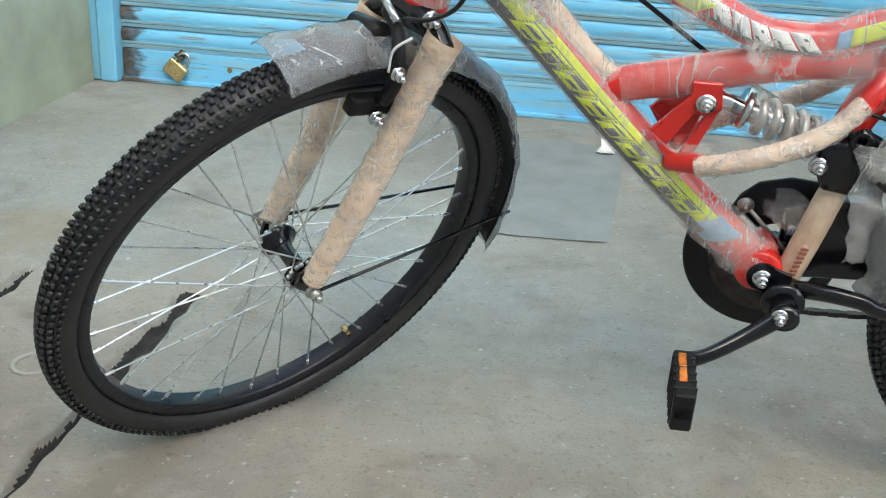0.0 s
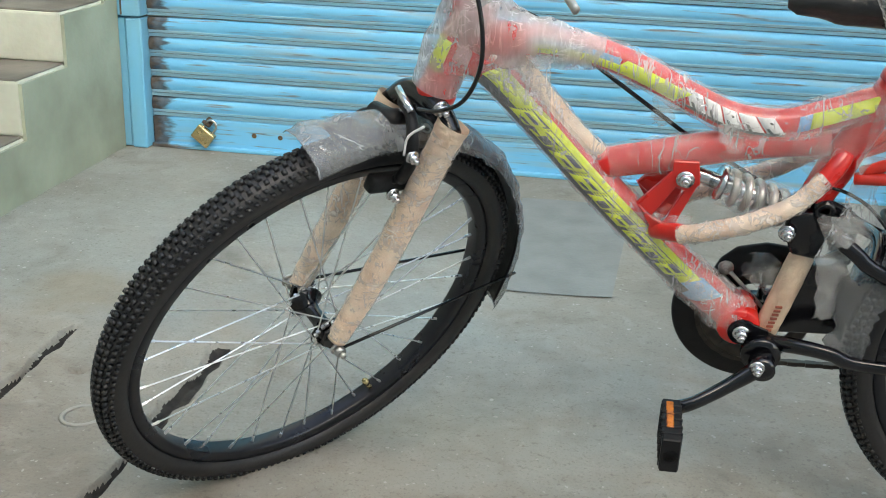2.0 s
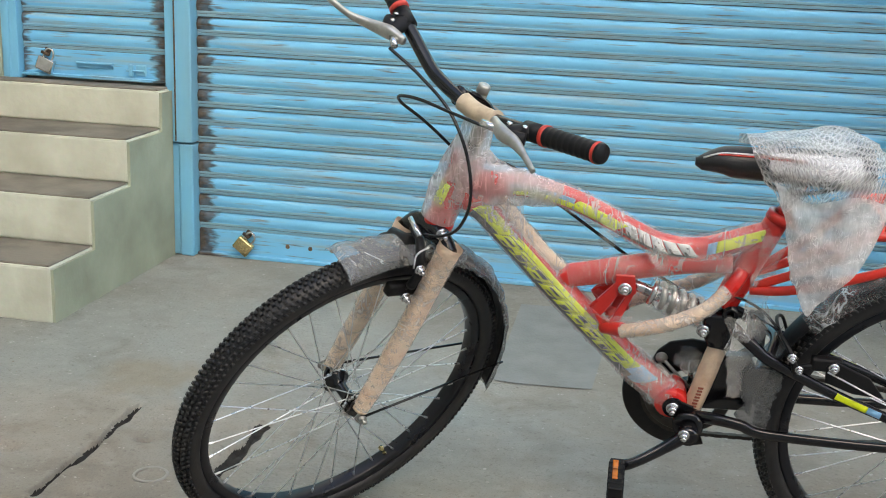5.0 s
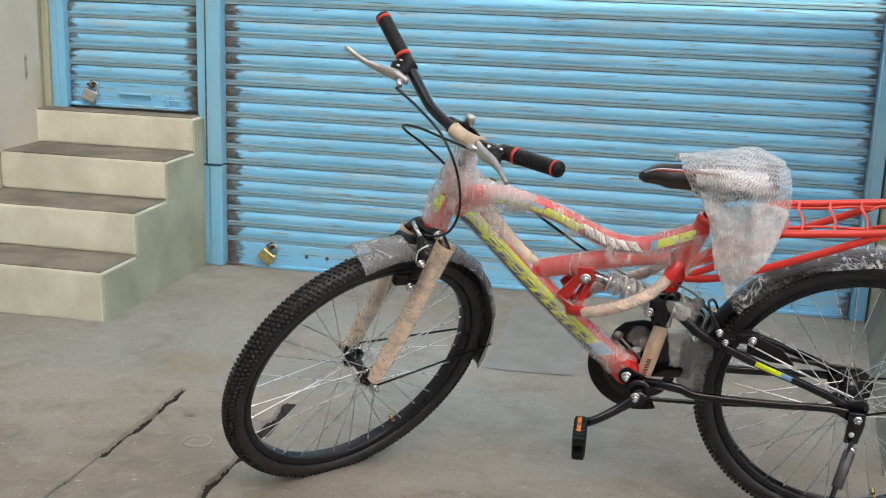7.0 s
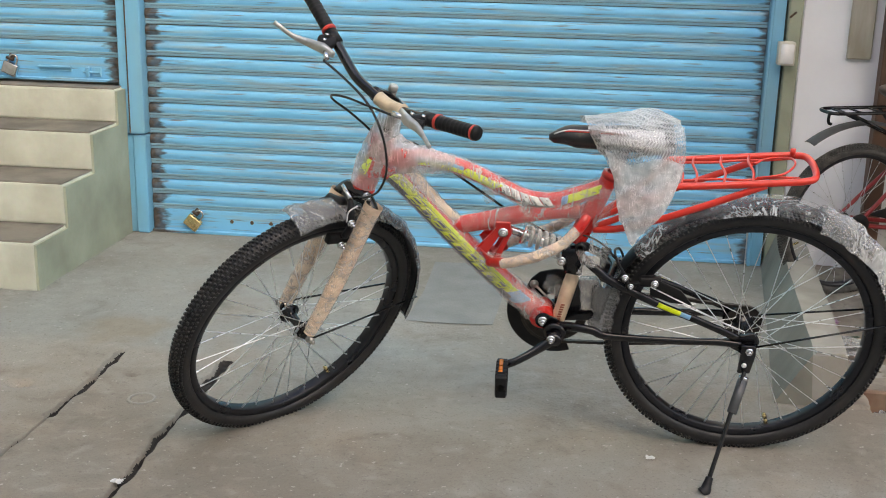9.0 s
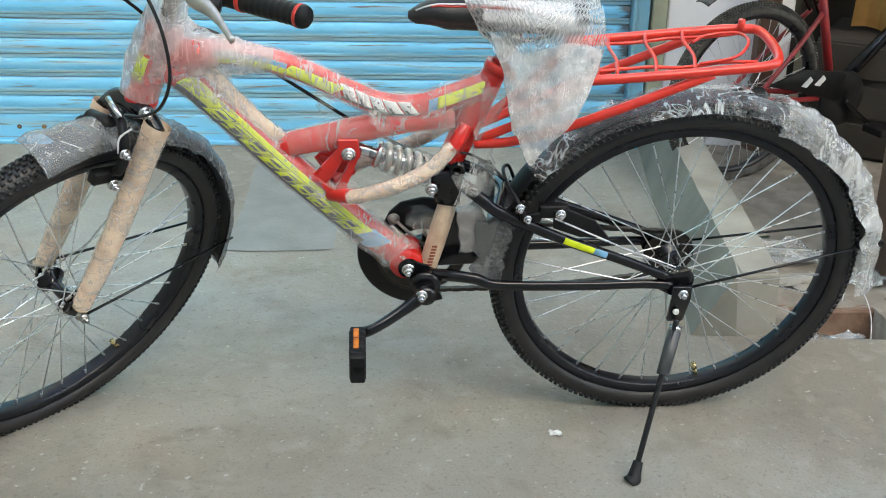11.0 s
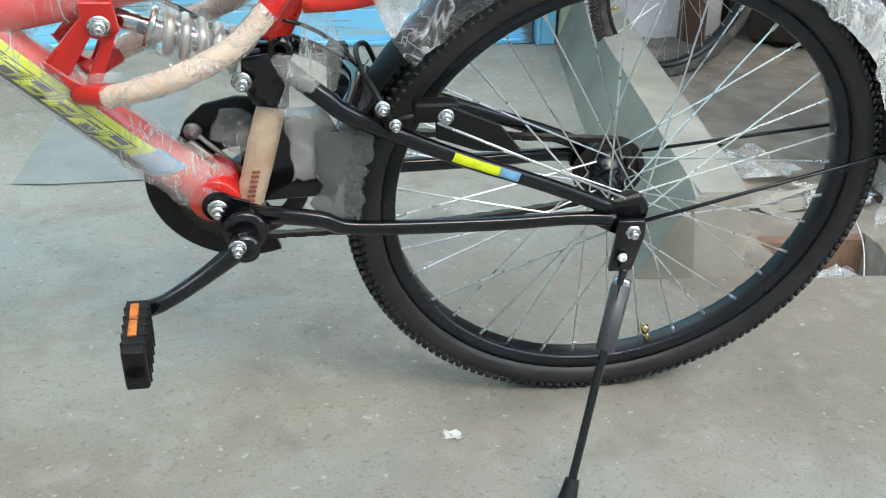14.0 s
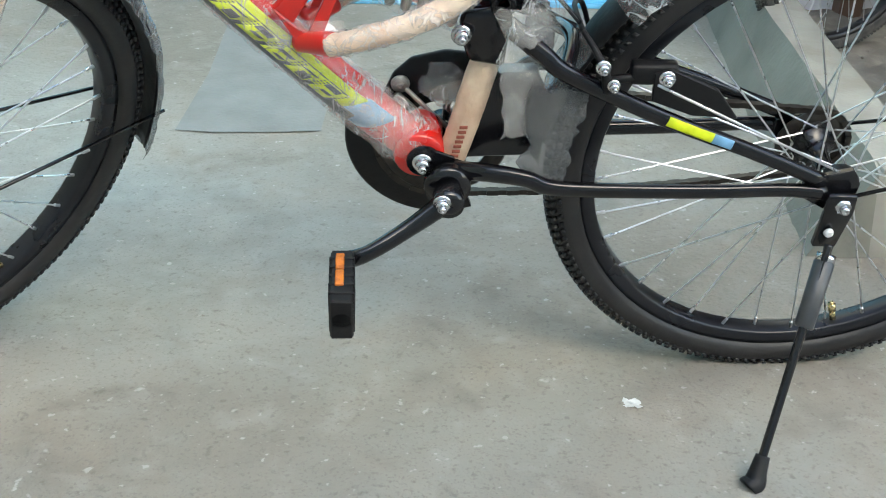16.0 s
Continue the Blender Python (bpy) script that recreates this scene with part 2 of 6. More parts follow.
SEATBROWN = mat("worn_brown_vinyl", (0.10, 0.06, 0.045), 0.55, 0, 0.3, 25, 0.2)
DUSTRUBBER = mat("dusty_tyre", (0.10, 0.095, 0.085), 0.8, 0, 0.35, 30, 0.3, tint=(0.05, 0.048, 0.045))
DUSTRED = mat("dull_red_paint", (0.30, 0.02, 0.025), 0.4, 0, 0.2, 25, 0.05)
LITTER = mat("white_litter", (0.70, 0.70, 0.68), 0.6, 0, 0.15, 40, 0.3)
WOODBOARD = mat("weathered_board", (0.48, 0.46, 0.40), 0.8, 0, 0.3, 14, 0.3, 60, tint=(0.30, 0.28, 0.22), stretch=(1, 1, 0.2))


def shutter_paint():
    """Sky-blue paint on rolled steel: rust and grime in streaks along the slats, heavy at the guides."""
    m, n, l, p = nodes_of("blue_shutter_paint")
    tc = n.new("ShaderNodeTexCoord")
    info = n.new("ShaderNodeObjectInfo")
    add = n.new("ShaderNodeVectorMath")
    add.operation = "ADD"
    cmb = n.new("ShaderNodeCombineXYZ")
    ml = n.new("ShaderNodeMath")
    ml.operation = "MULTIPLY"
    ml.inputs[1].default_value = 37.0
    l.new(info.outputs["Random"], ml.inputs[0]), l.new(ml.outputs[0], cmb.inputs[0]), l.new(ml.outputs[0], cmb.inputs[2])
    l.new(tc.outputs["Object"], add.inputs[0]), l.new(cmb.outputs[0], add.inputs[1])

    def noise_at(scale, stretch, detail=6):
        mp, nz = n.new("ShaderNodeMapping"), n.new("ShaderNodeTexNoise")
        mp.inputs["Scale"].default_value = stretch
        nz.inputs["Scale"].default_value, nz.inputs["Detail"].default_value = scale, detail
        l.new(add.outputs[0], mp.inputs[0]), l.new(mp.outputs[0], nz.inputs["Vector"])
        return nz.outputs["Fac"]

    def ramp(fac, a, b, ca, cb):
        r = n.new("ShaderNodeValToRGB")
        r.color_ramp.elements[0].position, r.color_ramp.elements[1].position = a, b
        r.color_ramp.elements[0].color, r.color_ramp.elements[1].color = (*ca, 1), (*cb, 1)
        l.new(fac, r.inputs[0])
        return r.outputs[0]

    def over(fac, a, b):
        x = n.new("ShaderNodeMix")
        x.data_type = "RGBA"
        l.new(fac, x.inputs["Factor"]), l.new(a, x.inputs["A"]), l.new(b, x.inputs["B"])
        return x.outputs["Result"]

    base = ramp(noise_at(3, (1, 1, 1)), 0.3, 0.7, (0.135, 0.44, 0.70), (0.185, 0.525, 0.80))
    grime = noise_at(5, (0.5, 1, 8), 8)
    base = over(ramp(grime, 0.50, 0.72, (0, 0, 0), (0.65, 0.65, 0.65)), base, ramp(grime, 0, 1, (0.30, 0.36, 0.37), (0.34, 0.33, 0.27)))
    rust = noise_at(7, (0.8, 1, 14), 9)
    base = over(ramp(rust, 0.585, 0.68, (0, 0, 0), (0.8, 0.8, 0.8)), base, ramp(noise_at(60, (1, 1, 1)), 0.3, 0.7, (0.10, 0.05, 0.025), (0.24, 0.15, 0.08)))
    sep = n.new("ShaderNodeSeparateXYZ")
    l.new(tc.outputs["Object"], sep.inputs[0])
    for edge, sign in ((-2.147, 1), (0.256, -1), (-2.252, -1), (-2.812, 1)):
        d = n.new("ShaderNodeMath")
        d.operation = "SUBTRACT"
        l.new(sep.outputs[0], d.inputs[0])
        d.inputs[1].default_value = edge
        e = n.new("ShaderNodeMath")
        e.operation = "MULTIPLY_ADD"
        l.new(d.outputs[0], e.inputs[0])
        e.inputs[1].default_value = sign * 7.5
        l.new(noise_at(13, (1, 1, 4)), e.inputs[2])
        z = n.new("ShaderNodeMath")
        z.operation = "ABSOLUTE"
        l.new(e.outputs[0], z.inputs[0])
        base = over(ramp(z.outputs[0], 0.58, 0.76, (0.85, 0.85, 0.85), (0, 0, 0)), base, ramp(noise_at(50, (1, 1, 1)), 0.3, 0.7, (0.026, 0.019, 0.014), (0.105, 0.075, 0.050)))
    l.new(base, p.inputs["Base Color"])
    p.inputs["Roughness"].default_value, p.inputs["Specular IOR Level"].default_value = 0.62, 0.3
    b = n.new("ShaderNodeBump")
    b.inputs["Strength"].default_value, b.inputs["Distance"].default_value = 0.15, 0.003
    l.new(noise_at(40, (1, 1, 2)), b.inputs["Height"]), l.new(b.outputs[0], p.inputs["Normal"])
    return m


SHUTTER = shutter_paint()
BLUEFRAME = mat("blue_frame_paint", (0.17, 0.49, 0.73), 0.45, 0, 0.25, 5, 0.1, 50, tint=(0.20, 0.42, 0.55), stretch=(1, 1, 0.4))
LIGHTBAND = mat("grey_seam_steel", (0.17, 0.43, 0.61), 0.55, 0.0, 0.3, 7, 0.1, 80, tint=(0.25, 0.35, 0.38), stretch=(0.5, 1, 10), amount=1.0)
RUSTEDGE = mat("rusty_edge", (0.06, 0.045, 0.035), 0.8, 0.1, 0.4, 25, 0.3, 90, tint=(0.16, 0.10, 0.05))


def ground_mat():
    """Worn grey cement screed with brown dust, damp blotches and small pits."""
    m, n, l, p = nodes_of("worn_cement_ground")
    tc = n.new("ShaderNodeTexCoord")

    def nz(scale, detail=6, dist=0.0):
        x = n.new("ShaderNodeTexNoise")
        x.inputs["Scale"].default_value, x.inputs["Detail"].default_value, x.inputs["Distortion"].default_value = scale, detail, dist
        l.new(tc.outputs["Object"], x.inputs["Vector"])
        return x.outputs["Fac"]

    def ramp(fac, a, b, ca, cb):
        r = n.new("ShaderNodeValToRGB")
        r.color_ramp.elements[0].position, r.color_ramp.elements[1].position = a, b
        r.color_ramp.elements[0].color, r.color_ramp.elements[1].color = (*ca, 1), (*cb, 1)
        l.new(fac, r.inputs[0])
        return r.outputs[0]

    def over(fac, a, b):
        x = n.new("ShaderNodeMix")
        x.data_type = "RGBA"
        l.new(fac, x.inputs["Factor"]), l.new(a, x.inputs["A"]), l.new(b, x.inputs["B"])
        return x.outputs["Result"]

    c = ramp(nz(1.1, 6, 0.6), 0.38, 0.62, (0.209, 0.192, 0.157), (0.293, 0.287, 0.253))
    c = over(ramp(nz(2.6, 8, 1.0), 0.50, 0.66, (0, 0, 0), (0.750, 0.750, 0.750)), c, ramp(nz(14, 8), 0.3, 0.7, (0.237, 0.207, 0.164), (0.321, 0.290, 0.242)))
    c = over(ramp(nz(5.5, 9, 0.8), 0.52, 0.70, (0, 0, 0), (0.800, 0.800, 0.800)), c, ramp(nz(26), 0.3, 0.7, (0.158, 0.143, 0.117), (0.233, 0.216, 0.182)))
    c = over(ramp(nz(0.8, 5, 0.5), 0.54, 0.64, (0, 0, 0), (0.600, 0.600, 0.600)), c, ramp(nz(22, 8), 0.3, 0.7, (0.233, 0.253, 0.232), (0.316, 0.331, 0.305)))
    c = over(ramp(nz(17, 7, 0.5), 0.54, 0.74, (0, 0, 0), (0.35, 0.35, 0.35)), c, ramp(nz(60), 0.3, 0.7, (0.344, 0.331, 0.296), (0.400, 0.387, 0.351)))
    c = over(ramp(nz(90, 4), 0.60, 0.72, (0, 0, 0), (0.45, 0.45, 0.45)), c, ramp(nz(30), 0.3, 0.7, (0.093, 0.083, 0.068), (0.149, 0.138, 0.114)))
    c = over(ramp(nz(38, 2), 0.72, 0.76, (0, 0, 0), (0.700, 0.700, 0.700)), c, ramp(nz(30), 0.3, 0.7, (0.391, 0.377, 0.346), (0.484, 0.470, 0.428)))
    c = over(ramp(nz(210, 3), 0.56, 0.70, (0, 0, 0), (0.40, 0.40, 0.40)), c, ramp(nz(45), 0.3, 0.7, (0.120, 0.108, 0.090), (0.170, 0.156, 0.130)))
    c = over(ramp(nz(70, 2), 0.69, 0.74, (0, 0, 0), (0.6, 0.6, 0.6)), c, ramp(nz(30), 0.3, 0.7, (0.400, 0.390, 0.360), (0.500, 0.485, 0.450)))
    # an older browner pour before the joint, a greyer one towards the shutter
    sep, wob, edge = n.new("ShaderNodeSeparateXYZ"), n.new("ShaderNodeMath"), n.new("ShaderNodeMapRange")
    l.new(tc.outputs["Object"], sep.inputs[0])
    wob.operation = "MULTIPLY_ADD"
    wob.inputs[1].default_value = 0.22
    l.new(nz(3.0, 6, 0.6), wob.inputs[0]), l.new(sep.outputs[1], wob.inputs[2])
    edge.inputs["From Min"].default_value, edge.inputs["From Max"].default_value = 0.46, 0.58
    l.new(wob.outputs[0], edge.inputs["Value"])

    def dyed(src, colour):
        x = n.new("ShaderNodeMix")
        x.data_type, x.blend_type = "RGBA", "MULTIPLY"
        x.inputs["Factor"].default_value, x.inputs["B"].default_value = 1.0, (*colour, 1)
        l.new(src, x.inputs["A"])
        return x.outputs["Result"]

    c = over(edge.outputs[0], dyed(c, (1.03, 0.99, 0.965)), dyed(c, (0.965, 1.0, 1.03)))
    # brown oil stain by the end of the long crack
    gap, far, rim = n.new("ShaderNodeVectorMath"), n.new("ShaderNodeMath"), n.new("ShaderNodeMapRange")
    gap.operation = "DISTANCE"
    gap.inputs[1].default_value = (-1.79, 0.54, 0)
    l.new(tc.outputs["Object"], gap.inputs[0])
    far.operation = "MULTIPLY_ADD"
    far.inputs[1].default_value = 0.16
    l.new(nz(7, 5, 0.8), far.inputs[0]), l.new(gap.outputs["Value"], far.inputs[2])
    rim.inputs["From Min"].default_value, rim.inputs["From Max"].default_value, rim.inputs["To Min"].default_value, rim.inputs["To Max"].default_value = 0.16, 0.24, 0.55, 0.0
    l.new(far.outputs[0], rim.inputs["Value"])
    c = over(rim.outputs[0], c, ramp(nz(20, 6), 0.3, 0.7, (0.215, 0.175, 0.115), (0.275, 0.225, 0.155)))
    l.new(c, p.inputs["Base Color"])
    p.inputs["Roughness"].default_value = 0.82
    b = n.new("ShaderNodeBump")
    b.inputs["Strength"].default_value, b.inputs["Distance"].default_value = 0.55, 0.006
    l.new(nz(110, 9), b.inputs["Height"]), l.new(b.outputs[0], p.inputs["Normal"])
    return m


GROUND = ground_mat()
DIRT = mat("loose_dirt", (0.20, 0.172, 0.140), 0.95, 0, 0.4, 14, 0.7, 90, tint=(0.29, 0.26, 0.215))
CRACKDIRT = mat("dark_crack_dirt", (0.034, 0.029, 0.024), 0.95, 0, 0.4, 40, 0.5, 120)


# ---- mesh helpers ----
def part(name, bm, material, parent=None, label="", smooth=True, xf=None):
    if xf is not None:
        bm.transform(xf)
    bmesh.ops.recalc_face_normals(bm, faces=bm.faces[:])
    me = bpy.data.meshes.new(name)
    bm.to_mesh(me)
    bm.free()
    for m in material if isinstance(material, (list, tuple)) else [material]:
        me.materials.append(m)
    for f in me.polygons:
        f.use_smooth = smooth
    ob = new(name, me)
    ob.parent = parent
    if label:
        ob["label"] = label
    return ob


def thing(name, label, category, m=None, group="", kind=""):
    ob = new(name)
    ob.empty_display_size = 0.1
    if m is not None:
        ob.matrix_world = m
    return tagged(ob, label, category, group, kind)


def joined(*parts):
    out = bmesh.new()
    for b in parts:
        me = bpy.data.meshes.new("tmp")
        b.to_mesh(me)
        b.free()
        out.from_mesh(me)
        bpy.data.meshes.remove(me)
    return out


def box(a, b, bevel=0.0, seg=1):
    bm = bmesh.new()
    bmesh.ops.create_cube(bm, size=1)
    for v in bm.verts:
        v.co = [a[i] if v.co[i] < 0 else b[i] for i in range(3)]
    if bevel:
        bmesh.ops.bevel(bm, geom=bm.edges[:], offset=bevel, segments=seg, affect="EDGES", profile=0.6)
    return bm


def curve_points(pts, per=6):
    """A smooth line through the given points."""
    P = [Vector(p) for p in pts]
    P = [2 * P[0] - P[1]] + P + [2 * P[-1] - P[-2]]
    out = []
    for i in range(1, len(P) - 2):
        a, b, c, d = P[i - 1 : i + 3]
        for k in range(per):
            t = k / per
            out.append(0.5 * (2 * b + (c - a) * t + (2 * a - 5 * b + 4 * c - d) * t * t + (3 * b - a - 3 * c + d) * t**3))
    return out + [P[-2]]


def tube(pts, r, n=10, per=6, side=1.0, wrinkle=0.0, freq=40.0, caps=True, straight=False):
    """A tube along a line. r: a radius or one for each given point. side: its width over its height."""
    line = [Vector(p) for p in pts] if straight else curve_points(pts, per)
    rs = r if isinstance(r, (list, tuple)) else [r] * len(pts)
    m = len(line)
    bm, rings = bmesh.new(), []
    up = Vector((0.02, 1, 0.01))
    for i, c in enumerate(line):
        d = (line[min(i + 1, m - 1)] - line[max(i - 1, 0)]).normalized()
        y = (up - d * up.dot(d))
        if y.length < 1e-3:
            y = Vector((1, 0, 0)) - d * d.x
        y.normalize()
        up = y
        x = y.cross(d)
        f = i / max(m - 1, 1) * (len(rs) - 1)
        j = min(int(f), len(rs) - 2) if len(rs) > 1 else 0
        rr = rs[j] + (rs[j + 1] - rs[j]) * (f - j) if len(rs) > 1 else rs[0]
        ring = []
        for k in range(n):
            a = 2 * math.pi * k / n
            q = c + x * (rr * math.cos(a)) + y * (rr * side * math.sin(a))
            if wrinkle:
                w = abs(noise.noise(q * freq)) + 0.5 * abs(noise.noise(q * freq * 2.3))
                q = q + (q - c).normalized() * (w * wrinkle)
            ring.append(bm.verts.new(q))
        rings.append(ring)
    for a, b in zip(rings, rings[1:]):
        for k in range(n):
            bm.faces.new((a[k], a[(k + 1) % n], b[(k + 1) % n], b[k]))
    if caps:
        bm.faces.new(rings[0][::-1]), bm.faces.new(rings[-1])
    return bm


def rod(a, b, r, n=10, r2=None):
    return tube([a, b], [r, r2 if r2 is not None else r], n, straight=True)


def lathe(profile, n=32, axis="y", at=(0, 0, 0), arc=(0, 360)):
    """Turns a closed profile of (radius, along) about an axis through at."""
    bm, rings = bmesh.new(), []
    whole = arc[1] - arc[0] >= 360
    for k in range(n if whole else n + 1):
        a = radians(arc[0] + (arc[1] - arc[0]) * k / n)
        ring = []
        for r, s in profile:
            q = {"y": (r * math.cos(a), s, r * math.sin(a)), "z": (r * math.cos(a), r * math.sin(a), s), "x": (s, r * math.cos(a), r * math.sin(a))}[axis]
            ring.append(bm.verts.new(Vector(at) + Vector(q)))
        rings.append(ring)
    m = len(profile)
    for i in range(len(rings) if whole else len(rings) - 1):
        a, b = rings[i], rings[(i + 1) % len(rings)]
        for k in range(m):
            bm.faces.new((a[k], b[k], b[(k + 1) % m], a[(k + 1) % m]))
    if not whole:
        bm.faces.new(rings[0]), bm.faces.new(rings[-1][::-1])
    return bm


def nut(at, r=0.0085, depth=0.012, axis="y"):
    """A hexagonal nut on a washer with the bolt's end standing out."""
    s = -1
    hexa = lathe([(0.001, 0), (r, 0), (r, s * depth), (0.001, s * depth)], 6, axis, at)
    wash = lathe([(0.001, 0.001), (r * 1.35, 0.001), (r * 1.35, s * 0.002), (0.001, s * 0.002)], 14, axis, at)
    end = lathe([(0.001, s * depth), (r * 0.55, s * depth), (r * 0.5, s * depth * 1.6), (0.001, s * depth * 1.6)], 10, axis, at)
    return joined(hexa, wash, end)


def sheet(rows, thick=0.0008):
    """A thin closed sheet over a grid of points."""
    bm = bmesh.new()
    n, m = len(rows), len(rows[0])
    vs = [[bm.verts.new(p) for p in r] for r in rows]
    for i in range(n - 1):
        for j in range(m - 1):
            bm.faces.new((vs[i][j], vs[i][j + 1], vs[i + 1][j + 1], vs[i + 1][j]))
    bmesh.ops.recalc_face_normals(bm, faces=bm.faces[:])
    if thick:
        bmesh.ops.solidify(bm, geom=bm.faces[:], thickness=thick)
    return bm


def plate(outline, y0, y1, bevel=0.0):
    """A flat plate cut to an outline of (x, z), between two depths."""
    bm = bmesh.new()
    f = bm.faces.new([bm.verts.new((x, y0, z)) for x, z in outline])
    r = bmesh.ops.extrude_face_region(bm, geom=[f])
    for v in r["geom"]:
        if isinstance(v, bmesh.types.BMVert):
            v.co.y = y1
    if bevel:
        bmesh.ops.bevel(bm, geom=bm.edges[:], offset=bevel, segments=1, affect="EDGES")
    return bm

# ---- the setting ----
WALL_Y = 1.70


def structure(name, bm, material, label, category, smooth=False):
    return tagged(part(name, bm, material, None, "", smooth), label, category, kind="structure")


def crack_depth(x, y):
    """How deep the pavement's cracks are at a place, and whether it lies in one."""
    d = np.zeros_like(x)
    for x0, y0, y1, w, ph in ((-1.715, -0.15, 0.355, 0.0115, 0.0), (-1.396, -3.0, 0.06, 0.0110, 2.0), (-1.397, -0.02, 0.345, 0.019, 4.0), (-2.31, 0.10, 0.36, 0.004, 1.0), (-1.722, -1.4, -0.12, 0.0035, 5.0)):
        wob = 0.004 * np.sin(y * 17 + ph) + 0.002 * np.sin(y * 53 + 2 * ph)
        wide = w * (0.88 + 0.22 * np.sin(y * 31 + ph) + 0.12 * np.sin(y * 83))
        end = np.clip(np.minimum(y - y0, y1 - y) / 0.03, 0, 1)
        d = np.maximum(d, np.clip(1.35 - np.abs(x - x0 - wob) / np.maximum(wide, 0.003), 0, 1) * end)
    return d


def ground():
    fine = [np.arange(c - w, c + w, 0.0022) for c, w in ((-1.715, 0.035), (-1.397, 0.050), (-2.31, 0.024))]
    xs = np.unique(np.concatenate([np.arange(-3.0, 1.3001, 0.0125), *fine, [0.410, 0.411, 0.609, 0.610], [-60, -20, -8, -4, 2, 4, 8, 20, 60]]))
    ys = np.unique(np.concatenate([np.arange(-1.6, 1.7501, 0.0125), np.arange(-0.2, 0.37, 0.0042), [0.268, 0.269, 0.409, 0.410], [-60, -20, -8, -4, 2.4, 4, 8, 20, 60]]))
    X, Y = np.meshgrid(xs, ys, indexing="ij")
    crack = crack_depth(X, Y)
    rough = 0.0016 * (np.sin(X * 21 + 2 * np.sin(Y * 9)) * np.sin(Y * 23 + 2 * np.sin(X * 7))) + 0.0009 * np.sin(X * 71 + 3 * np.sin(Y * 31)) * np.sin(Y * 67)
    Z = rough * 0.8 - 0.022 * crack + 0.003
    # shallow joints of the screed, pock marks, the round patch
    for y0 in (0.40, 0.82):
        Z -= 0.002 * np.exp(-(((Y - y0 - 0.012 * np.sin(X * 6)) / 0.008) ** 2)) * (X < 0.2)
    for cx, cy, r in ((-1.893, 0.05, 0.035), (-2.15, 0.07, 0.045), (-2.05, -0.28, 0.04), (-1.62, 0.16, 0.012)):
        Z -= 0.018 * np.exp(-(((X - cx) ** 2 + ((Y - cy) * 1.3) ** 2) / r**2) ** 2)
    ring = np.hypot(X + 1.53, Y - 0.003)
    Z += 0.002 * np.exp(-(((ring - 0.034) / 0.006) ** 2))
    # rubble ground right of the low wall and the open drain pit before it
    dirt = (X > 0.33) & (Y > 0.30 + 0.02 * np.sin(X * 14)) & (Y < 2.0) & (X < 3.0)
    lump = 0.0035 * np.sin(X * 37 + 2 * np.sin(Y * 29)) * np.sin(Y * 41 + np.sin(X * 19)) + 0.003 * np.sin(X * 97 + Y * 31) * np.sin(Y * 113)
    Z = np.where(dirt, Z + 0.012 + lump, Z)
    pit = (X > 0.4105) & (X < 0.6095) & (Y > 0.2685) & (Y < 0.4095)
    Z = np.where(pit, -0.13, Z)
    n, m = X.shape
    verts = np.stack([X, Y, Z], -1).reshape(-1, 3)
    i, j = np.meshgrid(np.arange(n - 1), np.arange(m - 1), indexing="ij")
    a = (i * m + j).ravel()
    faces = np.stack([a, a + m, a + m + 1, a + 1], 1)
    me = bpy.data.meshes.new("ground")
    me.from_pydata(verts.tolist(), [], faces.tolist())
    for k in (GROUND, DIRT, CRACKDIRT):
        me.materials.append(k)
    kind = np.where(crack > 0.42, 2, np.where(dirt | pit, 1, 0))[:-1, :-1].ravel()
    me.polygons.foreach_set("material_index", kind.astype(np.int32))
    me.polygons.foreach_set("use_smooth", np.ones(len(kind), bool))
    return tagged(new("ground", me), "worn grey cement pavement with long cracks and dust", "ground", kind="structure")


ground()

# roller shutters: each slat a rolled steel piece
SLAT_PITCH = 0.0623
SLAT_PROFILE = ((0.000, 0.008), (0.0019, 0.008), (0.0024, -0.001), (0.0116, -0.0022), (0.0122, 0.003), (0.0134, 0.003), (0.0140, -0.001), (0.0205, -0.0022), (0.0222, -0.001), (0.0295, -0.0050), (0.0372, -0.0066), (0.0459, -0.0060), (0.0541, -0.0036), (0.0601, -0.0002), (0.0623, 0.008))


def slat_mesh(x0, x1, name):
    bm = bmesh.new()
    cols = []
    steps = max(2, int((x1 - x0) / 0.3))
    for k in range(steps + 1):
        x = x0 + (x1 - x0) * k / steps
        cols.append([bm.verts.new((x, y, z)) for z, y in SLAT_PROFILE])
    for a, b in zip(cols, cols[1:]):
        for k in range(len(SLAT_PROFILE) - 1):
            f = bm.faces.new((a[k], b[k], b[k + 1], a[k + 1]))
            f.material_index = 2 if k in (0, 4) else (1 if k < 8 else 0)
    me = bpy.data.meshes.new(name)
    bm.to_mesh(me)
    bm.free()
    for k in (SHUTTER, LIGHTBAND, RUSTEDGE):
        me.materials.append(k)
    for f in me.polygons:
        f.use_smooth = f.material_index == 0
    return me


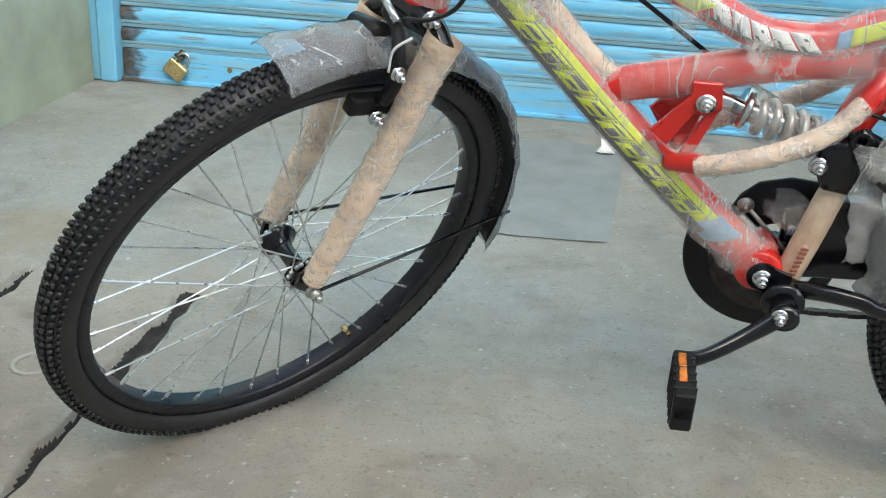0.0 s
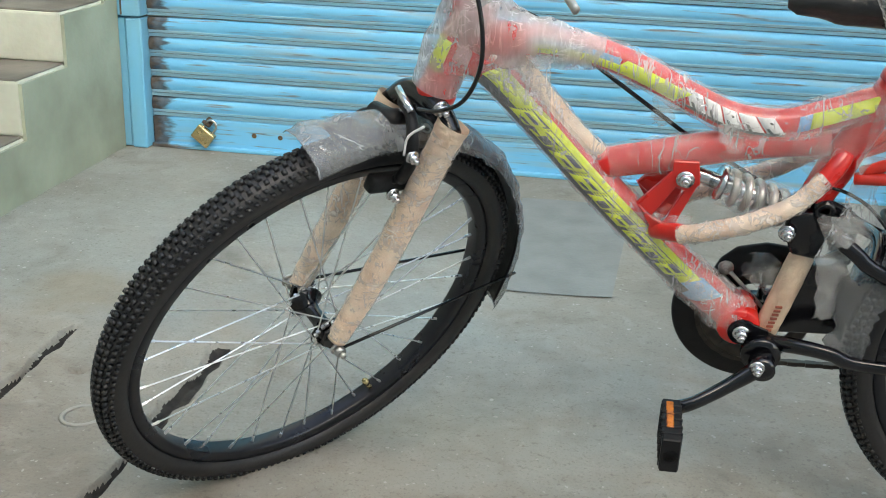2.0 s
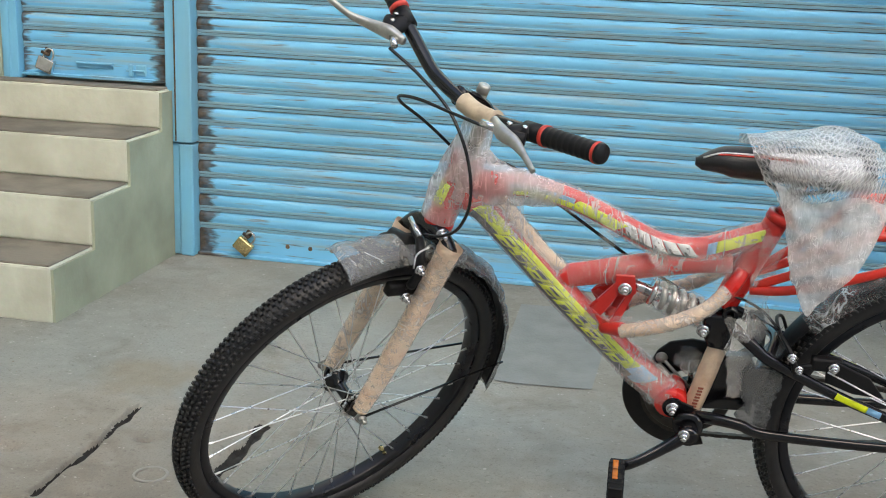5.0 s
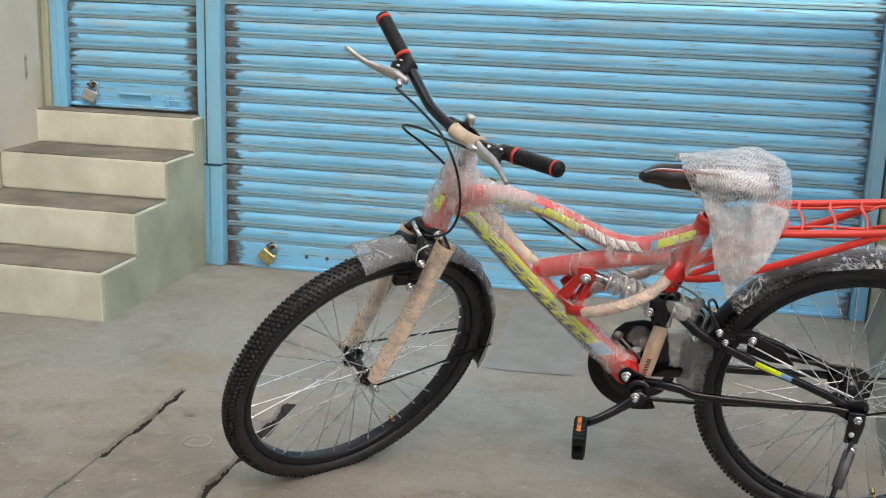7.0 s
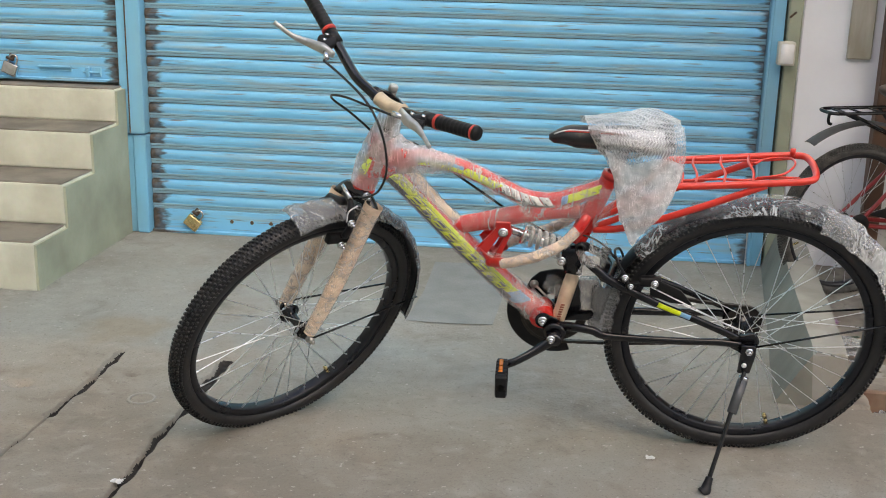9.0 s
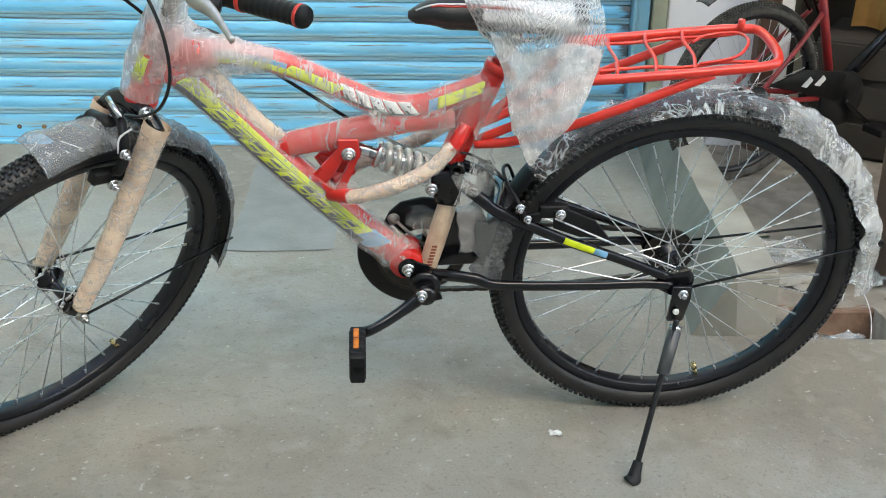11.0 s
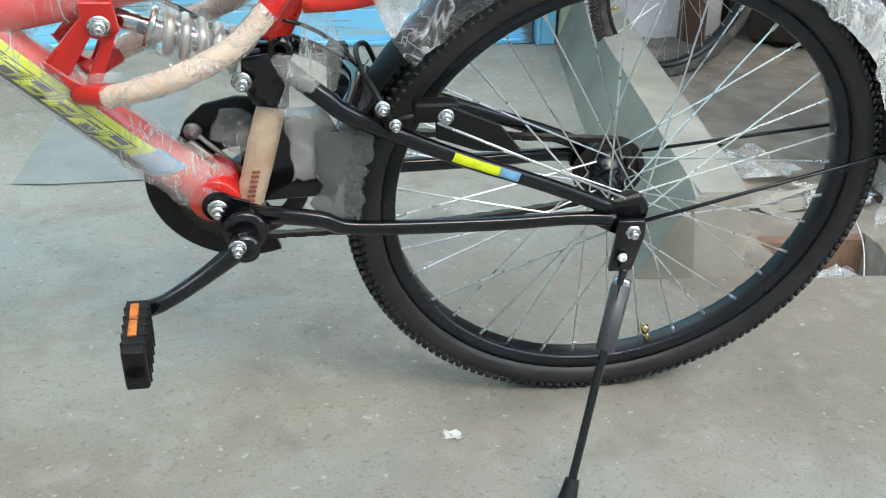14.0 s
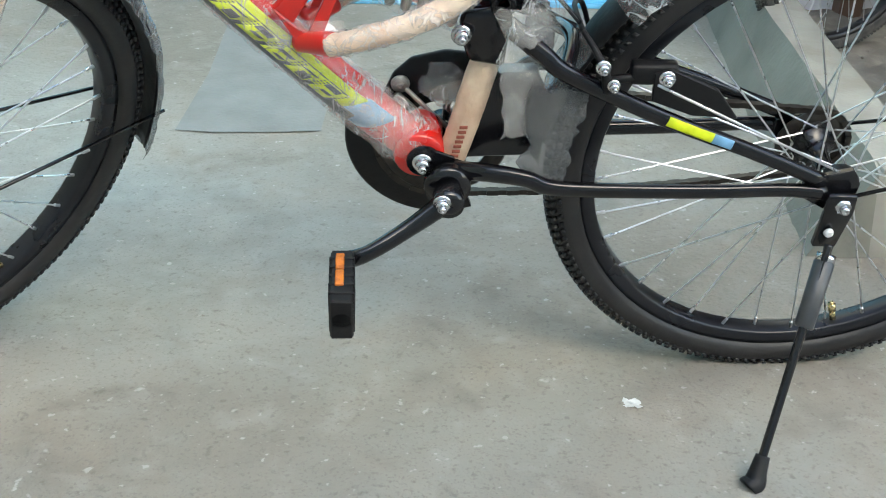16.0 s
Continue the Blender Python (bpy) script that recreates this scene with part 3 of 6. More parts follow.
def shutter(name, x0, x1, z0, rail, label):
    root = thing(name, label, "shutter", pose(0, WALL_Y, 0), kind="structure")
    part("bottom_rail", joined(box((x0, -0.006, z0), (x1, 0.02, z0 + rail), 0.003), box((x0, -0.022, z0), (x1, 0.012, z0 + 0.012), 0.002)), SHUTTER, root, "blue steel bottom rail with rust", False)
    me = slat_mesh(x0, x1, "slat")
    rng = random.Random(4)
    z = z0 + rail
    while z < 2.35:
        s = new("slat", me)
        s.parent = root
        s.location = (0, rng.uniform(-0.0012, 0.0012), z)
        s.rotation_euler = (rng.uniform(-0.02, 0.02), rng.uniform(-0.0006, 0.0006), 0)
        z += SLAT_PITCH
    # holes of the rail
    for hx in ((x0 + 0.335, x0 + 0.42, x0 + 0.50) if z0 < 0.3 else ()):
        part("lock_hole", lathe([(0.001, -0.0085), (0.006, -0.0085), (0.008, -0.006), (0.001, -0.006)], 14, "y", (hx, 0, z0 + 0.055)), RUSTEDGE, root, "dark worn keyhole")
    return root


shutter("shutter_main", -2.147, 0.256, 0.004, 0.096, "closed sky-blue rolling shutter with rusty streaked slats")
small = shutter("shutter_small", -2.812, -2.252, 0.612, 0.098, "narrow sky-blue rolling shutter above the steps")
part("handle", joined(box((-2.60, -0.024, 0.664), (-2.46, -0.006, 0.672), 0.002), box((-2.60, -0.012, 0.650), (-2.46, -0.006, 0.672), 0.002)), BLUEFRAME, small, "blue ledge handle", False)
part("latch", joined(box((-2.40, -0.020, 0.630), (-2.385, -0.006, 0.672), 0.003), box((-2.375, -0.014, 0.632), (-2.335, -0.006, 0.672), 0.004), rod((-2.41, -0.014, 0.650), (-2.34, -0.014, 0.650), 0.004)), BLUEFRAME, small, "blue slide latch", False)

# steel guides and posts
post = thing("shutter_post", "sky-blue steel guide post between the two shutters", "door frame", kind="structure")
part("upper_channel", joined(box((-2.250, 1.655, 0.415), (-2.207, 1.72, 2.5), 0.004), box((-2.213, 1.645, 0.415), (-2.149, 1.72, 2.5), 0.004)), BLUEFRAME, post, "", False)
part("lower_channel", joined(box((-2.246, 1.662, 0.004), (-2.204, 1.72, 0.409), 0.004), box((-2.200, 1.650, 0.004), (-2.149, 1.72, 0.409), 0.004)), BLUEFRAME, post, "", False)
part("seam", box((-2.210, 1.641, 0.42), (-2.206, 1.66, 2.5)), RUSTEDGE, post, "", False)
right_post = thing("shutter_post", "sky-blue steel guide post beside the green pilaster", "door frame", kind="structure")
part("channel", joined(box((0.258, 1.655, 0.004), (0.270, 1.72, 2.5), 0.003), box((0.266, 1.665, 0.004), (0.312, 1.72, 2.5), 0.003)), BLUEFRAME, right_post, "", False)
left_post = thing("shutter_post", "sky-blue steel guide post beside the green wall", "door frame", kind="structure")
part("channel", joined(box((-2.872, 1.655, 0.60), (-2.842, 1.72, 2.5), 0.003), box((-2.846, 1.662, 0.60), (-2.814, 1.72, 2.5), 0.003)), BLUEFRAME, left_post, "", False)
structure("wall_north", joined(box((-3.2, 1.725, 0), (0.80, 1.95, 4.2)), box((-3.2, 1.60, 2.42), (0.80, 1.724, 4.2))), PLASTER, "plastered wall behind the shutters", "wall")
structure("pilaster", box((0.322, 1.672, 0), (0.374, 1.724, 2.42), 0.006), GREENWALL, "narrow pale green pilaster", "wall")
structure("wall_white", box((0.3745, 1.690, 0), (0.790, 1.724, 2.42), 0.008), WHITEWALL, "white painted wall beside the shutter", "wall")
structure("gap", box((0.312, 1.716, 0), (0.322, 1.724, 2.42)), RUSTEDGE, "dark gap beside the shutter post", "wall")

# left side wall with a white board
structure("wall_west", box((-3.15, -3.2, 0), (-2.905, 1.724, 4.2)), GREENWALL, "pale green side wall beside the steps", "wall")
structure("side_pilaster", box((-2.905, 1.645, 0.3), (-2.873, 1.724, 4.2), 0.004), GREENWALL, "pale green corner of the wall", "wall")
board = thing("wall_board", "aged white board on the green side wall", "panel")
part("board", box((-2.9045, -1.6, 0.462), (-2.893, 1.61, 2.6), 0.003), PANELWHITE, board, "", False)
part("batten", box((-2.893, 1.50, 1.05), (-2.889, 1.60, 1.08), 0.002), PANELWHITE, board, "", False)
part("stain", box((-2.8932, 1.50, 0.72), (-2.8925, 1.52, 0.82), 0.0003), mat("faded_brown_stain", (0.30, 0.21, 0.15), 0.8, 0, 0.4, 40, 0.1, 120, tint=(0.50, 0.46, 0.38)), board, "brown stain on the board", False)


def steps():
    root = thing("steps", "pale green cement steps with worn grey treads", "stairs", kind="structure")
    edges = (0.831, 1.077, 1.323, 1.568)
    tops = (0.176, 0.328, 0.473, 0.606)
    for k, (y, z) in enumerate(zip(edges, tops)):
        low = 0.0 if k == 0 else tops[k - 1]
        x1 = -2.233
        bm = box((-2.905, y, low), (x1, 1.655, z - 0.006), 0.008, 2)
        for v in bm.verts:
            v.co += Vector((noise.noise(v.co * 9) * 0.004, noise.noise(v.co * 7 + Vector((5, 0, 0))) * 0.004, 0))
        part("riser_block", bm, CREAMSTEP, root, "", False)
        end = edges[k + 1] + 0.004 if k < 3 else 1.655
        part("tread", box((-2.900, y + 0.006, z - 0.007), (x1 - 0.006, end, z), 0.003), TREAD, root, "worn grey cement tread", False)
    outline = [(edges[0] + 0.004, 0.0)]
    for k, (y, z) in enumerate(zip(edges, tops)):
        outline += [(y + 0.004, z - 0.012), ((edges[k + 1] + 0.004) if k < 3 else 1.655, z - 0.012)]
    side = plate(outline + [(1.655, 0.0)], -2.2345, -2.2245)
    part("side_skim", side, GREENWALL, root, "pale green side of the steps", False, Matrix(((0, 1, 0, 0), (1, 0, 0, 0), (0, 0, 1, 0), (0, 0, 0, 1))))
    return root


steps()


def low_wall():
    bm = bmesh.new()
    front = ((0.155, 0.290, 0), (0.246, 0.284, 0.156), (0.334, 0.284, 0.156), (0.342, 0.284, 0))
    back = ((0.315, 1.688, 0), (0.365, 1.688, 0.145), (0.455, 1.688, 0.145), (0.465, 1.688, 0))
    rows = []
    for k in range(25):
        t = k / 24
        rows.append([bm.verts.new(Vector(a).lerp(Vector(b), t) + Vector((noise.noise(Vector((k, i, 0)) * 0.3) * 0.0035, 0, noise.noise(Vector((k, i, 7)) * 0.3) * 0.003))) for i, (a, b) in enumerate(zip(front, back))])
    for a, b in zip(rows, rows[1:]):
        for i in range(3):
            # side strip takes the darker tone, damp and painted shade together
            bm.faces.new((a[i], a[i + 1], b[i + 1], b[i])).material_index = 1 if i == 0 else 0
    foot = bm.verts.new((0.256, 0.284, 0))
    bm.faces.new((rows[0][0], rows[0][1], foot)).material_index = 1
    bm.faces.new((foot, rows[0][1], rows[0][2], rows[0][3])), bm.faces.new(rows[-1][::-1])
    bmesh.ops.bevel(bm, geom=[e for e in bm.edges if all(v.co.z > 0.1 for v in e.verts)], offset=0.006, segments=2, affect="EDGES")
    structure("low_wall", bm, [KERBMAT, KERB_DAMP_SHADE], "low cement wall with a damp, shade-darkened side between pavement and rubble", "kerb")


low_wall()
structure("pit_edge", box((0.385, 0.396, -0.13), (0.625, 0.432, 0.012), 0.005), mat("brown_earth_edge", (0.15, 0.085, 0.055), 0.9, 0, 0.4, 12, 0.5, 70, tint=(0.24, 0.16, 0.11)), "earthen brown edge of the open drain pit", "kerb")

# recess right of the white wall, its gloom put into the near-black colour
structure("recess_wall", joined(box((0.79, 1.75, 0), (0.83, 3.4, 2.8)), box((0.79, 3.4, 0), (3.6, 3.5, 2.8)), box((3.5, 0.2, 0), (3.6, 3.4, 2.8))), RECESS_SHADE, "shop recess walls, near-black colour standing for shade", "wall")
structure("recess_ceiling", box((0.60, 0.3, 2.45), (3.6, 3.5, 2.55)), RECESS_SHADE, "unseen recess ceiling in the same near-black shade colour", "ceiling")
pillar = thing("timber_post", "brown painted timber post with pale scuffs", "post")
part("shaft", box((0.700, 0.450, 0.0), (1.10, 0.69, 2.45), 0.012, 2), RUSTBROWN, pillar, "", False)
rng = random.Random(8)
for k in range(14):
    z = rng.uniform(0.1, 1.2)
    if k % 2:
        x = rng.uniform(0.72, 1.0)
        part("paint_fleck", box((x, 0.4488, z), (x + rng.uniform(0.002, 0.006), 0.4510, z + rng.uniform(0.003, 0.014)), 0.0005), LITTER, pillar, "pale paint fleck", False)
    else:
        y = rng.uniform(0.47, 0.67)
        part("paint_fleck", box((0.6988, y, z), (0.7010, y + rng.uniform(0.002, 0.006), z + rng.uniform(0.003, 0.014)), 0.0005), LITTER, pillar, "pale paint fleck", False)
back_post = thing("timber_post", "slim brown post standing against the white wall end", "post")
part("shaft", box((0.662, 1.625, 0.0), (0.724, 1.689, 2.45), 0.006, 1), RUSTBROWN, back_post, "", False)

# unseen block added behind the camera to hold the sun off the lower front
structure("sun_blocker", box((-16, -12.5, 0), (14, -10.5, BLOCKER_TOP)), PLASTER, "unseen plain block that keeps the sun off the lower shutters", "wall")


def switch_box():
    root = thing("switch_box", "small cream plastic box on the green pilaster", "box")
    part("case", box((0.292, 1.618, 0.783), (0.352, 1.672, 0.868), 0.006, 2), mat("cream_plastic", (0.62, 0.60, 0.52), 0.5, 0, 0.1, 20, 0.03), root)
    part("cover", box((0.299, 1.612, 0.790), (0.346, 1.6185, 0.861), 0.003), WHITEVINYL, root)


switch_box()
bracket = thing("wall_hook", "small rusty hook on the green pilaster", "hook")
part("hook", tube([(0.33, 1.672, 0.955), (0.33, 1.65, 0.96), (0.345, 1.645, 0.975)], 0.004, 8), RUSTEDGE, bracket)
plank = thing("wall_plank", "weathered pale board hung on the white wall", "board")
part("plank", box((0.545, 1.672, 0.81), (0.632, 1.689, 1.62), 0.004), WOODBOARD, plank, "", False)


def padlock(name, at, material, label, tilt):
    root = thing(name, label, "padlock", pose(*at, 0, tilt, 0))
    part("body", box((-0.032, -0.013, -0.050), (0.032, 0.011, 0.0), 0.006, 3), material, root)
    part("shackle", tube([(-0.017, 0, -0.002), (-0.017, 0, 0.02), (-0.008, 0, 0.033), (0.008, 0, 0.033), (0.017, 0, 0.02), (0.017, 0, -0.002)], 0.0042, 10), CHROME, root)
    part("hasp", joined(box((-0.026, 0.006, 0.004), (-0.002, 0.016, 0.032), 0.003), rod((-0.03, 0.0, 0.012), (-0.004, 0.0, 0.012), 0.006)), RUSTEDGE, root, "rusty hasp")
    return root


padlock("padlock", (-1.955, 1.672, 0.073), BRASS, "brass padlock hanging on the shutter's bottom rail", 38)
padlock("padlock", (-2.705, 1.674, 0.678), CHROME, "silver padlock hanging on the small shutter", 22)


# ---- bicycles ----
def band(pts, r, t0, t1, a0, a1, lift=0.0008, side=1.0, per=8, n=8, skew=0.0, wrinkle=0.0):
    """A piece of the skin of a tube: between two lengths (0 to 1) and two angles (0 below, -90 the near side, 180 above)."""
    line = curve_points(pts, per)
    rs = r if isinstance(r, (list, tuple)) else [r] * len(pts)
    m = len(line)

    def at(t, a):
        t = min(max(t, 0.0), 0.9999)
        f = t * (m - 1)
        i = int(f)
        c = line[i].lerp(line[i + 1], f - i)
        d = (line[min(i + 2, m - 1)] - line[max(i - 1, 0)]).normalized()
        y = Vector((0, 1, 0)) - d * d.y
        y.normalize()
        x = y.cross(d)
        g = t * (len(rs) - 1)
        j = min(int(g), len(rs) - 2)
        rr = rs[j] + (rs[j + 1] - rs[j]) * (g - j) + lift
        q = c + x * (rr * math.cos(radians(a))) + y * ((rs[j] * side + lift) * math.sin(radians(a)))
        if wrinkle:
            q += (q - c).normalized() * (wrinkle * (noise.noise(q * 60) + 0.6 * noise.noise(q * 140)))
        return q

    k = max(2, int((t1 - t0) * m))
    return sheet([[at(t0 + (t1 - t0) * i / k + skew * (j / n - 0.5), a0 + (a1 - a0) * j / n) for j in range(n + 1)] for i in range(k + 1)], 0.0004)


def arc_shell(centre, r, a0, a1, half, crown, thick, n=40, m=8, wrinkle=0.0, freq=30.0, flare=None, skirt=0.0):
    """A mudguard, or the film over one: a curved strip round a wheel's centre in the plane of x and z."""
    rows = []
    for i in range(n + 1):
        f = i / n
        a = radians(a0 + (a1 - a0) * f)
        row = []
        h = half * (flare(f) if flare else 1.0)
        for j in range(m + 1):
            u = 2 * j / m - 1
            rad = r - crown * u * u - skirt * abs(u) ** 6
            q = Vector(centre) + Vector((rad * math.cos(a), h * u, rad * math.sin(a)))
            if wrinkle:
                w = wrinkle * (noise.noise(q * freq) + 0.7 * noise.noise(q * freq * 2.1 + Vector((3, 1, 2))))
                q += Vector((w * math.cos(a), 0.6 * w * (1 if u > 0 else -1), w * math.sin(a)))
            row.append(q)
        rows.append(row)
    return sheet(rows, thick)


def tyre_mesh(R, r, knobs=168):
    """A tyre with a body, side walls and rows of tread blocks."""
    prof = [(-2.35, 0.78), (-1.9, 0.93), (-1.2, 1.0), (-0.6, 1.0), (0.0, 1.0), (0.6, 1.0), (1.2, 1.0), (1.9, 0.93), (2.35, 0.78)]
    ring = [((R - r) + r * k * math.cos(a), r * k * math.sin(a)) for a, k in prof]
    body = lathe(ring, 72)
    verts, faces = [v.co[:] for v in body.verts], []
    body.verts.index_update()
    faces = [[v.index for v in f.verts] for f in body.faces]
    body.free()
    rows = ((-1.08, 0.5, 0.22), (-0.74, 0.0, 0.24), (-0.37, 0.5, 0.24), (0.0, 0.0, 0.26), (0.37, 0.5, 0.24), (0.74, 0.0, 0.24), (1.08, 0.5, 0.22))
    for a0, off, wide in rows:
        for k in range(knobs):
            t = 2 * math.pi * (k + off) / knobs
            dt = math.pi / knobs * 0.54
            base = len(verts)
            for lift in (-0.001, 0.0040 if abs(a0) < 0.8 else 0.0024):
                s = 1.0 if lift < 0 else 0.84
                for st in (-1, 1):
                    for sa in (-1, 1):
                        a = a0 + sa * wide * 0.5 * s
                        rad = (R - r) + (r + lift) * math.cos(a)
                        tt = t + st * dt * s + (0.3 * dt * sa if abs(a0) > 0.5 else 0)
                        verts.append((rad * math.cos(tt), (r + lift) * math.sin(a), rad * math.sin(tt)))
            b = base
            faces += [[b, b + 1, b + 3, b + 2], [b + 4, b + 6, b + 7, b + 5], [b, b + 4, b + 5, b + 1], [b + 2, b + 3, b + 7, b + 6], [b, b + 2, b + 6, b + 4], [b + 1, b + 5, b + 7, b + 3]]
    me = bpy.data.meshes.new("tyre")
    me.from_pydata(verts, [], faces)
    bm = bmesh.new()
    bm.from_mesh(me)
    bpy.data.meshes.remove(me)
    return bm


def wheel(parent, m, name, valve_at, hub_half=0.034, tyre_mat=RUBBER, spoke_mat=STEEL, R=0.3235, dusty=False):
    """A spoked wheel about the y axis: rim, tyre, hub, thirty-six crossed spokes, valve."""
    rim_prof = [(0.2680, -0.010), (0.2700, -0.0135), (0.2800, -0.0145), (0.2860, -0.0150), (0.2860, -0.0130), (0.2790, -0.0115), (0.2790, 0.0115), (0.2860, 0.0130), (0.2860, 0.0150), (0.2800, 0.0145), (0.2700, 0.0135), (0.2680, 0.010)]
    root = part(name, lathe(rim_prof, 72), RIM, parent, "black alloy rim with wire spokes")
    root.matrix_local = m
    part("tyre", tyre_mesh(R, 0.0250), tyre_mat, root, "knobbly black rubber tyre" if not dusty else "dusty worn tyre")
    hub_prof = [(0.0045, -hub_half - 0.010), (0.012, -hub_half - 0.010), (0.013, -hub_half), (0.025, -hub_half + 0.001), (0.0255, -hub_half + 0.005), (0.015, -hub_half + 0.008), (0.011, -0.01), (0.011, 0.01), (0.015, hub_half - 0.008), (0.0255, hub_half - 0.005), (0.025, hub_half - 0.001), (0.013, hub_half), (0.012, hub_half + 0.010), (0.0045, hub_half + 0.010)]
    part("hub", lathe(hub_prof, 28), BLACK, root, "glossy black hub")
    kinds = {}
    for side in (-1, 1):
        for lean in (-1, 1):
            a = Vector((0.0225 * math.cos(radians(lean * 62)), side * (hub_half - 0.002 + 0.0015 * lean), 0.0225 * math.sin(radians(lean * 62))))
            b = Vector((0.2690, side * 0.003, 0))
            bm = joined(rod(a, b, 0.00118, 5), rod(b + (a - b).normalized() * 0.012, b, 0.0022, 6), lathe([(0.0005, -0.002), (0.0032, -0.002), (0.0032, 0.002), (0.0005, 0.002)], 6, "y", (a.x, side * (hub_half + 0.001), a.z)))
            me = bpy.data.meshes.new("spoke")
            bm.to_mesh(me)
            bm.free()
            me.materials.append(spoke_mat)
            kinds[side, lean] = me
    for k in range(36):
        side, lean = (-1, 1)[k % 2], (-1, 1)[(k // 2) % 2]
        s = new("spoke", kinds[side, lean])
        s.parent = root
        s.rotation_euler = (0, radians(10 * k + 4), 0)
    va = radians(valve_at)
    d = Vector((math.cos(va), 0, math.sin(va)))
    part("valve", joined(rod(d * 0.270, d * 0.252, 0.0042, 10), rod(d * 0.252, d * 0.240, 0.0052, 8), rod(d * 0.240, d * 0.236, 0.0025, 8)), BRASS, root, "brass tyre valve")
    return root


LEAN, YAW = 13.07, 1.8
BIKE = pose(0, 0, -0.0025, LEAN, 0, YAW)
FORK = Matrix.Translation((-1.0452, 0, 0.3062)) @ pose(0, 0, 0, 0, 22, 0) @ pose(0, 0, 0, 0, 0, 46)
bike = thing("bicycle", "new red mountain bicycle wrapped in clear film, leaning on its kickstand", "bicycle", BIKE)


def b_part(name, bm, material, label="", smooth=True, xf=None, parent=None):
    return part(name, bm, material, parent or bike, label, smooth, xf)


wheel(bike, pose(0, 0, 0.3345) @ Matrix.Scale(1.014, 4), "rear_wheel", -72, 0.040)
wheel(bike, FORK @ pose(-0.04, 0, 0) @ Matrix.Scale(1.022, 4), "front_wheel", -48, 0.034)

# frame tubes
TOP = [(-0.862, 0, 0.742), (-0.783, 0, 0.750), (-0.735, 0, 0.747), (-0.681, 0, 0.734), (-0.633, 0, 0.714), (-0.577, 0, 0.686), (-0.522, 0, 0.662), (-0.463, 0, 0.658), (-0.419, 0, 0.672), (-0.350, 0, 0.700)]
TOP_R = [0.030, 0.020, 0.018, 0.018, 0.018, 0.018, 0.019, 0.020, 0.020, 0.019]
DOWN = [(-0.872, 0, 0.732), (-0.829, 0, 0.716), (-0.763, 0, 0.646), (-0.689, 0, 0.563), (-0.623, 0, 0.494), (-0.561, 0, 0.432), (-0.506, 0, 0.382), (-0.478, 0, 0.360)]
DOWN_R = [0.030, 0.027, 0.025, 0.025, 0.025, 0.025, 0.025, 0.024]
MID = [(-0.722, 0, 0.574), (-0.670, 0, 0.588), (-0.619, 0, 0.600), (-0.549, 0, 0.618), (-0.473, 0, 0.634), (-0.405, 0, 0.642)]
b_part("top_tube", tube(TOP, TOP_R, 16, side=0.9), RED, "red top tube")
b_part("down_tube", tube(DOWN, DOWN_R, 18, side=0.85), RED, "red down tube")
b_part("middle_tube", tube(MID, [0.018, 0.021, 0.022, 0.022, 0.022, 0.022], 16, side=0.85), RED, "glossy red bent tube")
SEAT_TUBE = [(-0.408, 0, 0.560), (-0.392, 0, 0.600), (-0.370, 0, 0.655), (-0.343, 0, 0.722)]
GUSSET = [(-0.800, 0, 0.728), (-0.775, 0, 0.692), (-0.742, 0, 0.652), (-0.708, 0, 0.616), (-0.680, 0, 0.596)]
b_part("wrapped_gusset", tube(GUSSET, [0.013, 0.0155, 0.0155, 0.0145, 0.010], 14, per=12, side=0.8, wrinkle=0.0025, freq=60), PAPER, "gusset tube wrapped in brown paper")
b_part("film_wrap", tube(GUSSET, [0.015, 0.018, 0.018, 0.017, 0.014], 14, per=14, side=0.85, wrinkle=0.003, freq=55, caps=False), FILMTUBE, "clear film over the wrapped gusset")
b_part("swingarm_plate", plate([(-0.424, 0.436), (-0.392, 0.462), (-0.352, 0.462), (-0.334, 0.420), (-0.340, 0.352), (-0.432, 0.348)], -0.012, 0.012, 0.003), BLACK, "black swingarm plate", False)
b_part("seat_tube", tube(SEAT_TUBE, [0.021, 0.023, 0.021, 0.019], 16), RED, "red seat tube")
b_part("seat_post", rod((-0.343, 0, 0.720), (-0.312, 0, 0.800), 0.0125, 14), CHROME, "chrome seat post")
b_part("seat_clamp", joined(lathe([(0.0120, -0.007), (0.0215, -0.007), (0.0215, 0.006), (0.0120, 0.008)], 18, "z"), nut((0.022, -0.01, 0), 0.006, 0.01)), RED, "red seat clamp", True, Matrix.Translation((-0.340, 0, 0.727)) @ pose(0, 0, 0, 0, 22, 0))

# head tube, on the steering axis
AXIS = Matrix.Translation((-1.0452, 0, 0.3062)) @ pose(0, 0, 0, 0, 22, 0)
b_part("head_tube", lathe([(0.001, 0.388), (0.027, 0.388), (0.027, 0.398), (0.0235, 0.404), (0.0235, 0.510), (0.027, 0.516), (0.027, 0.526), (0.001, 0.526)], 24, "z"), RED, "red head tube", True, AXIS)
b_part("headset_cup", lathe([(0.001, 0.372), (0.021, 0.372), (0.024, 0.380), (0.024, 0.389), (0.001, 0.389)], 24, "z"), BLACK, "black headset cup", True, AXIS)
b_part("head_badge", lathe([(0.0236, 0.43), (0.0244, 0.43), (0.0244, 0.475), (0.0236, 0.475)], 10, "z", arc=(195, 255)), YELLOW, "lime green badge sticker", True, AXIS)

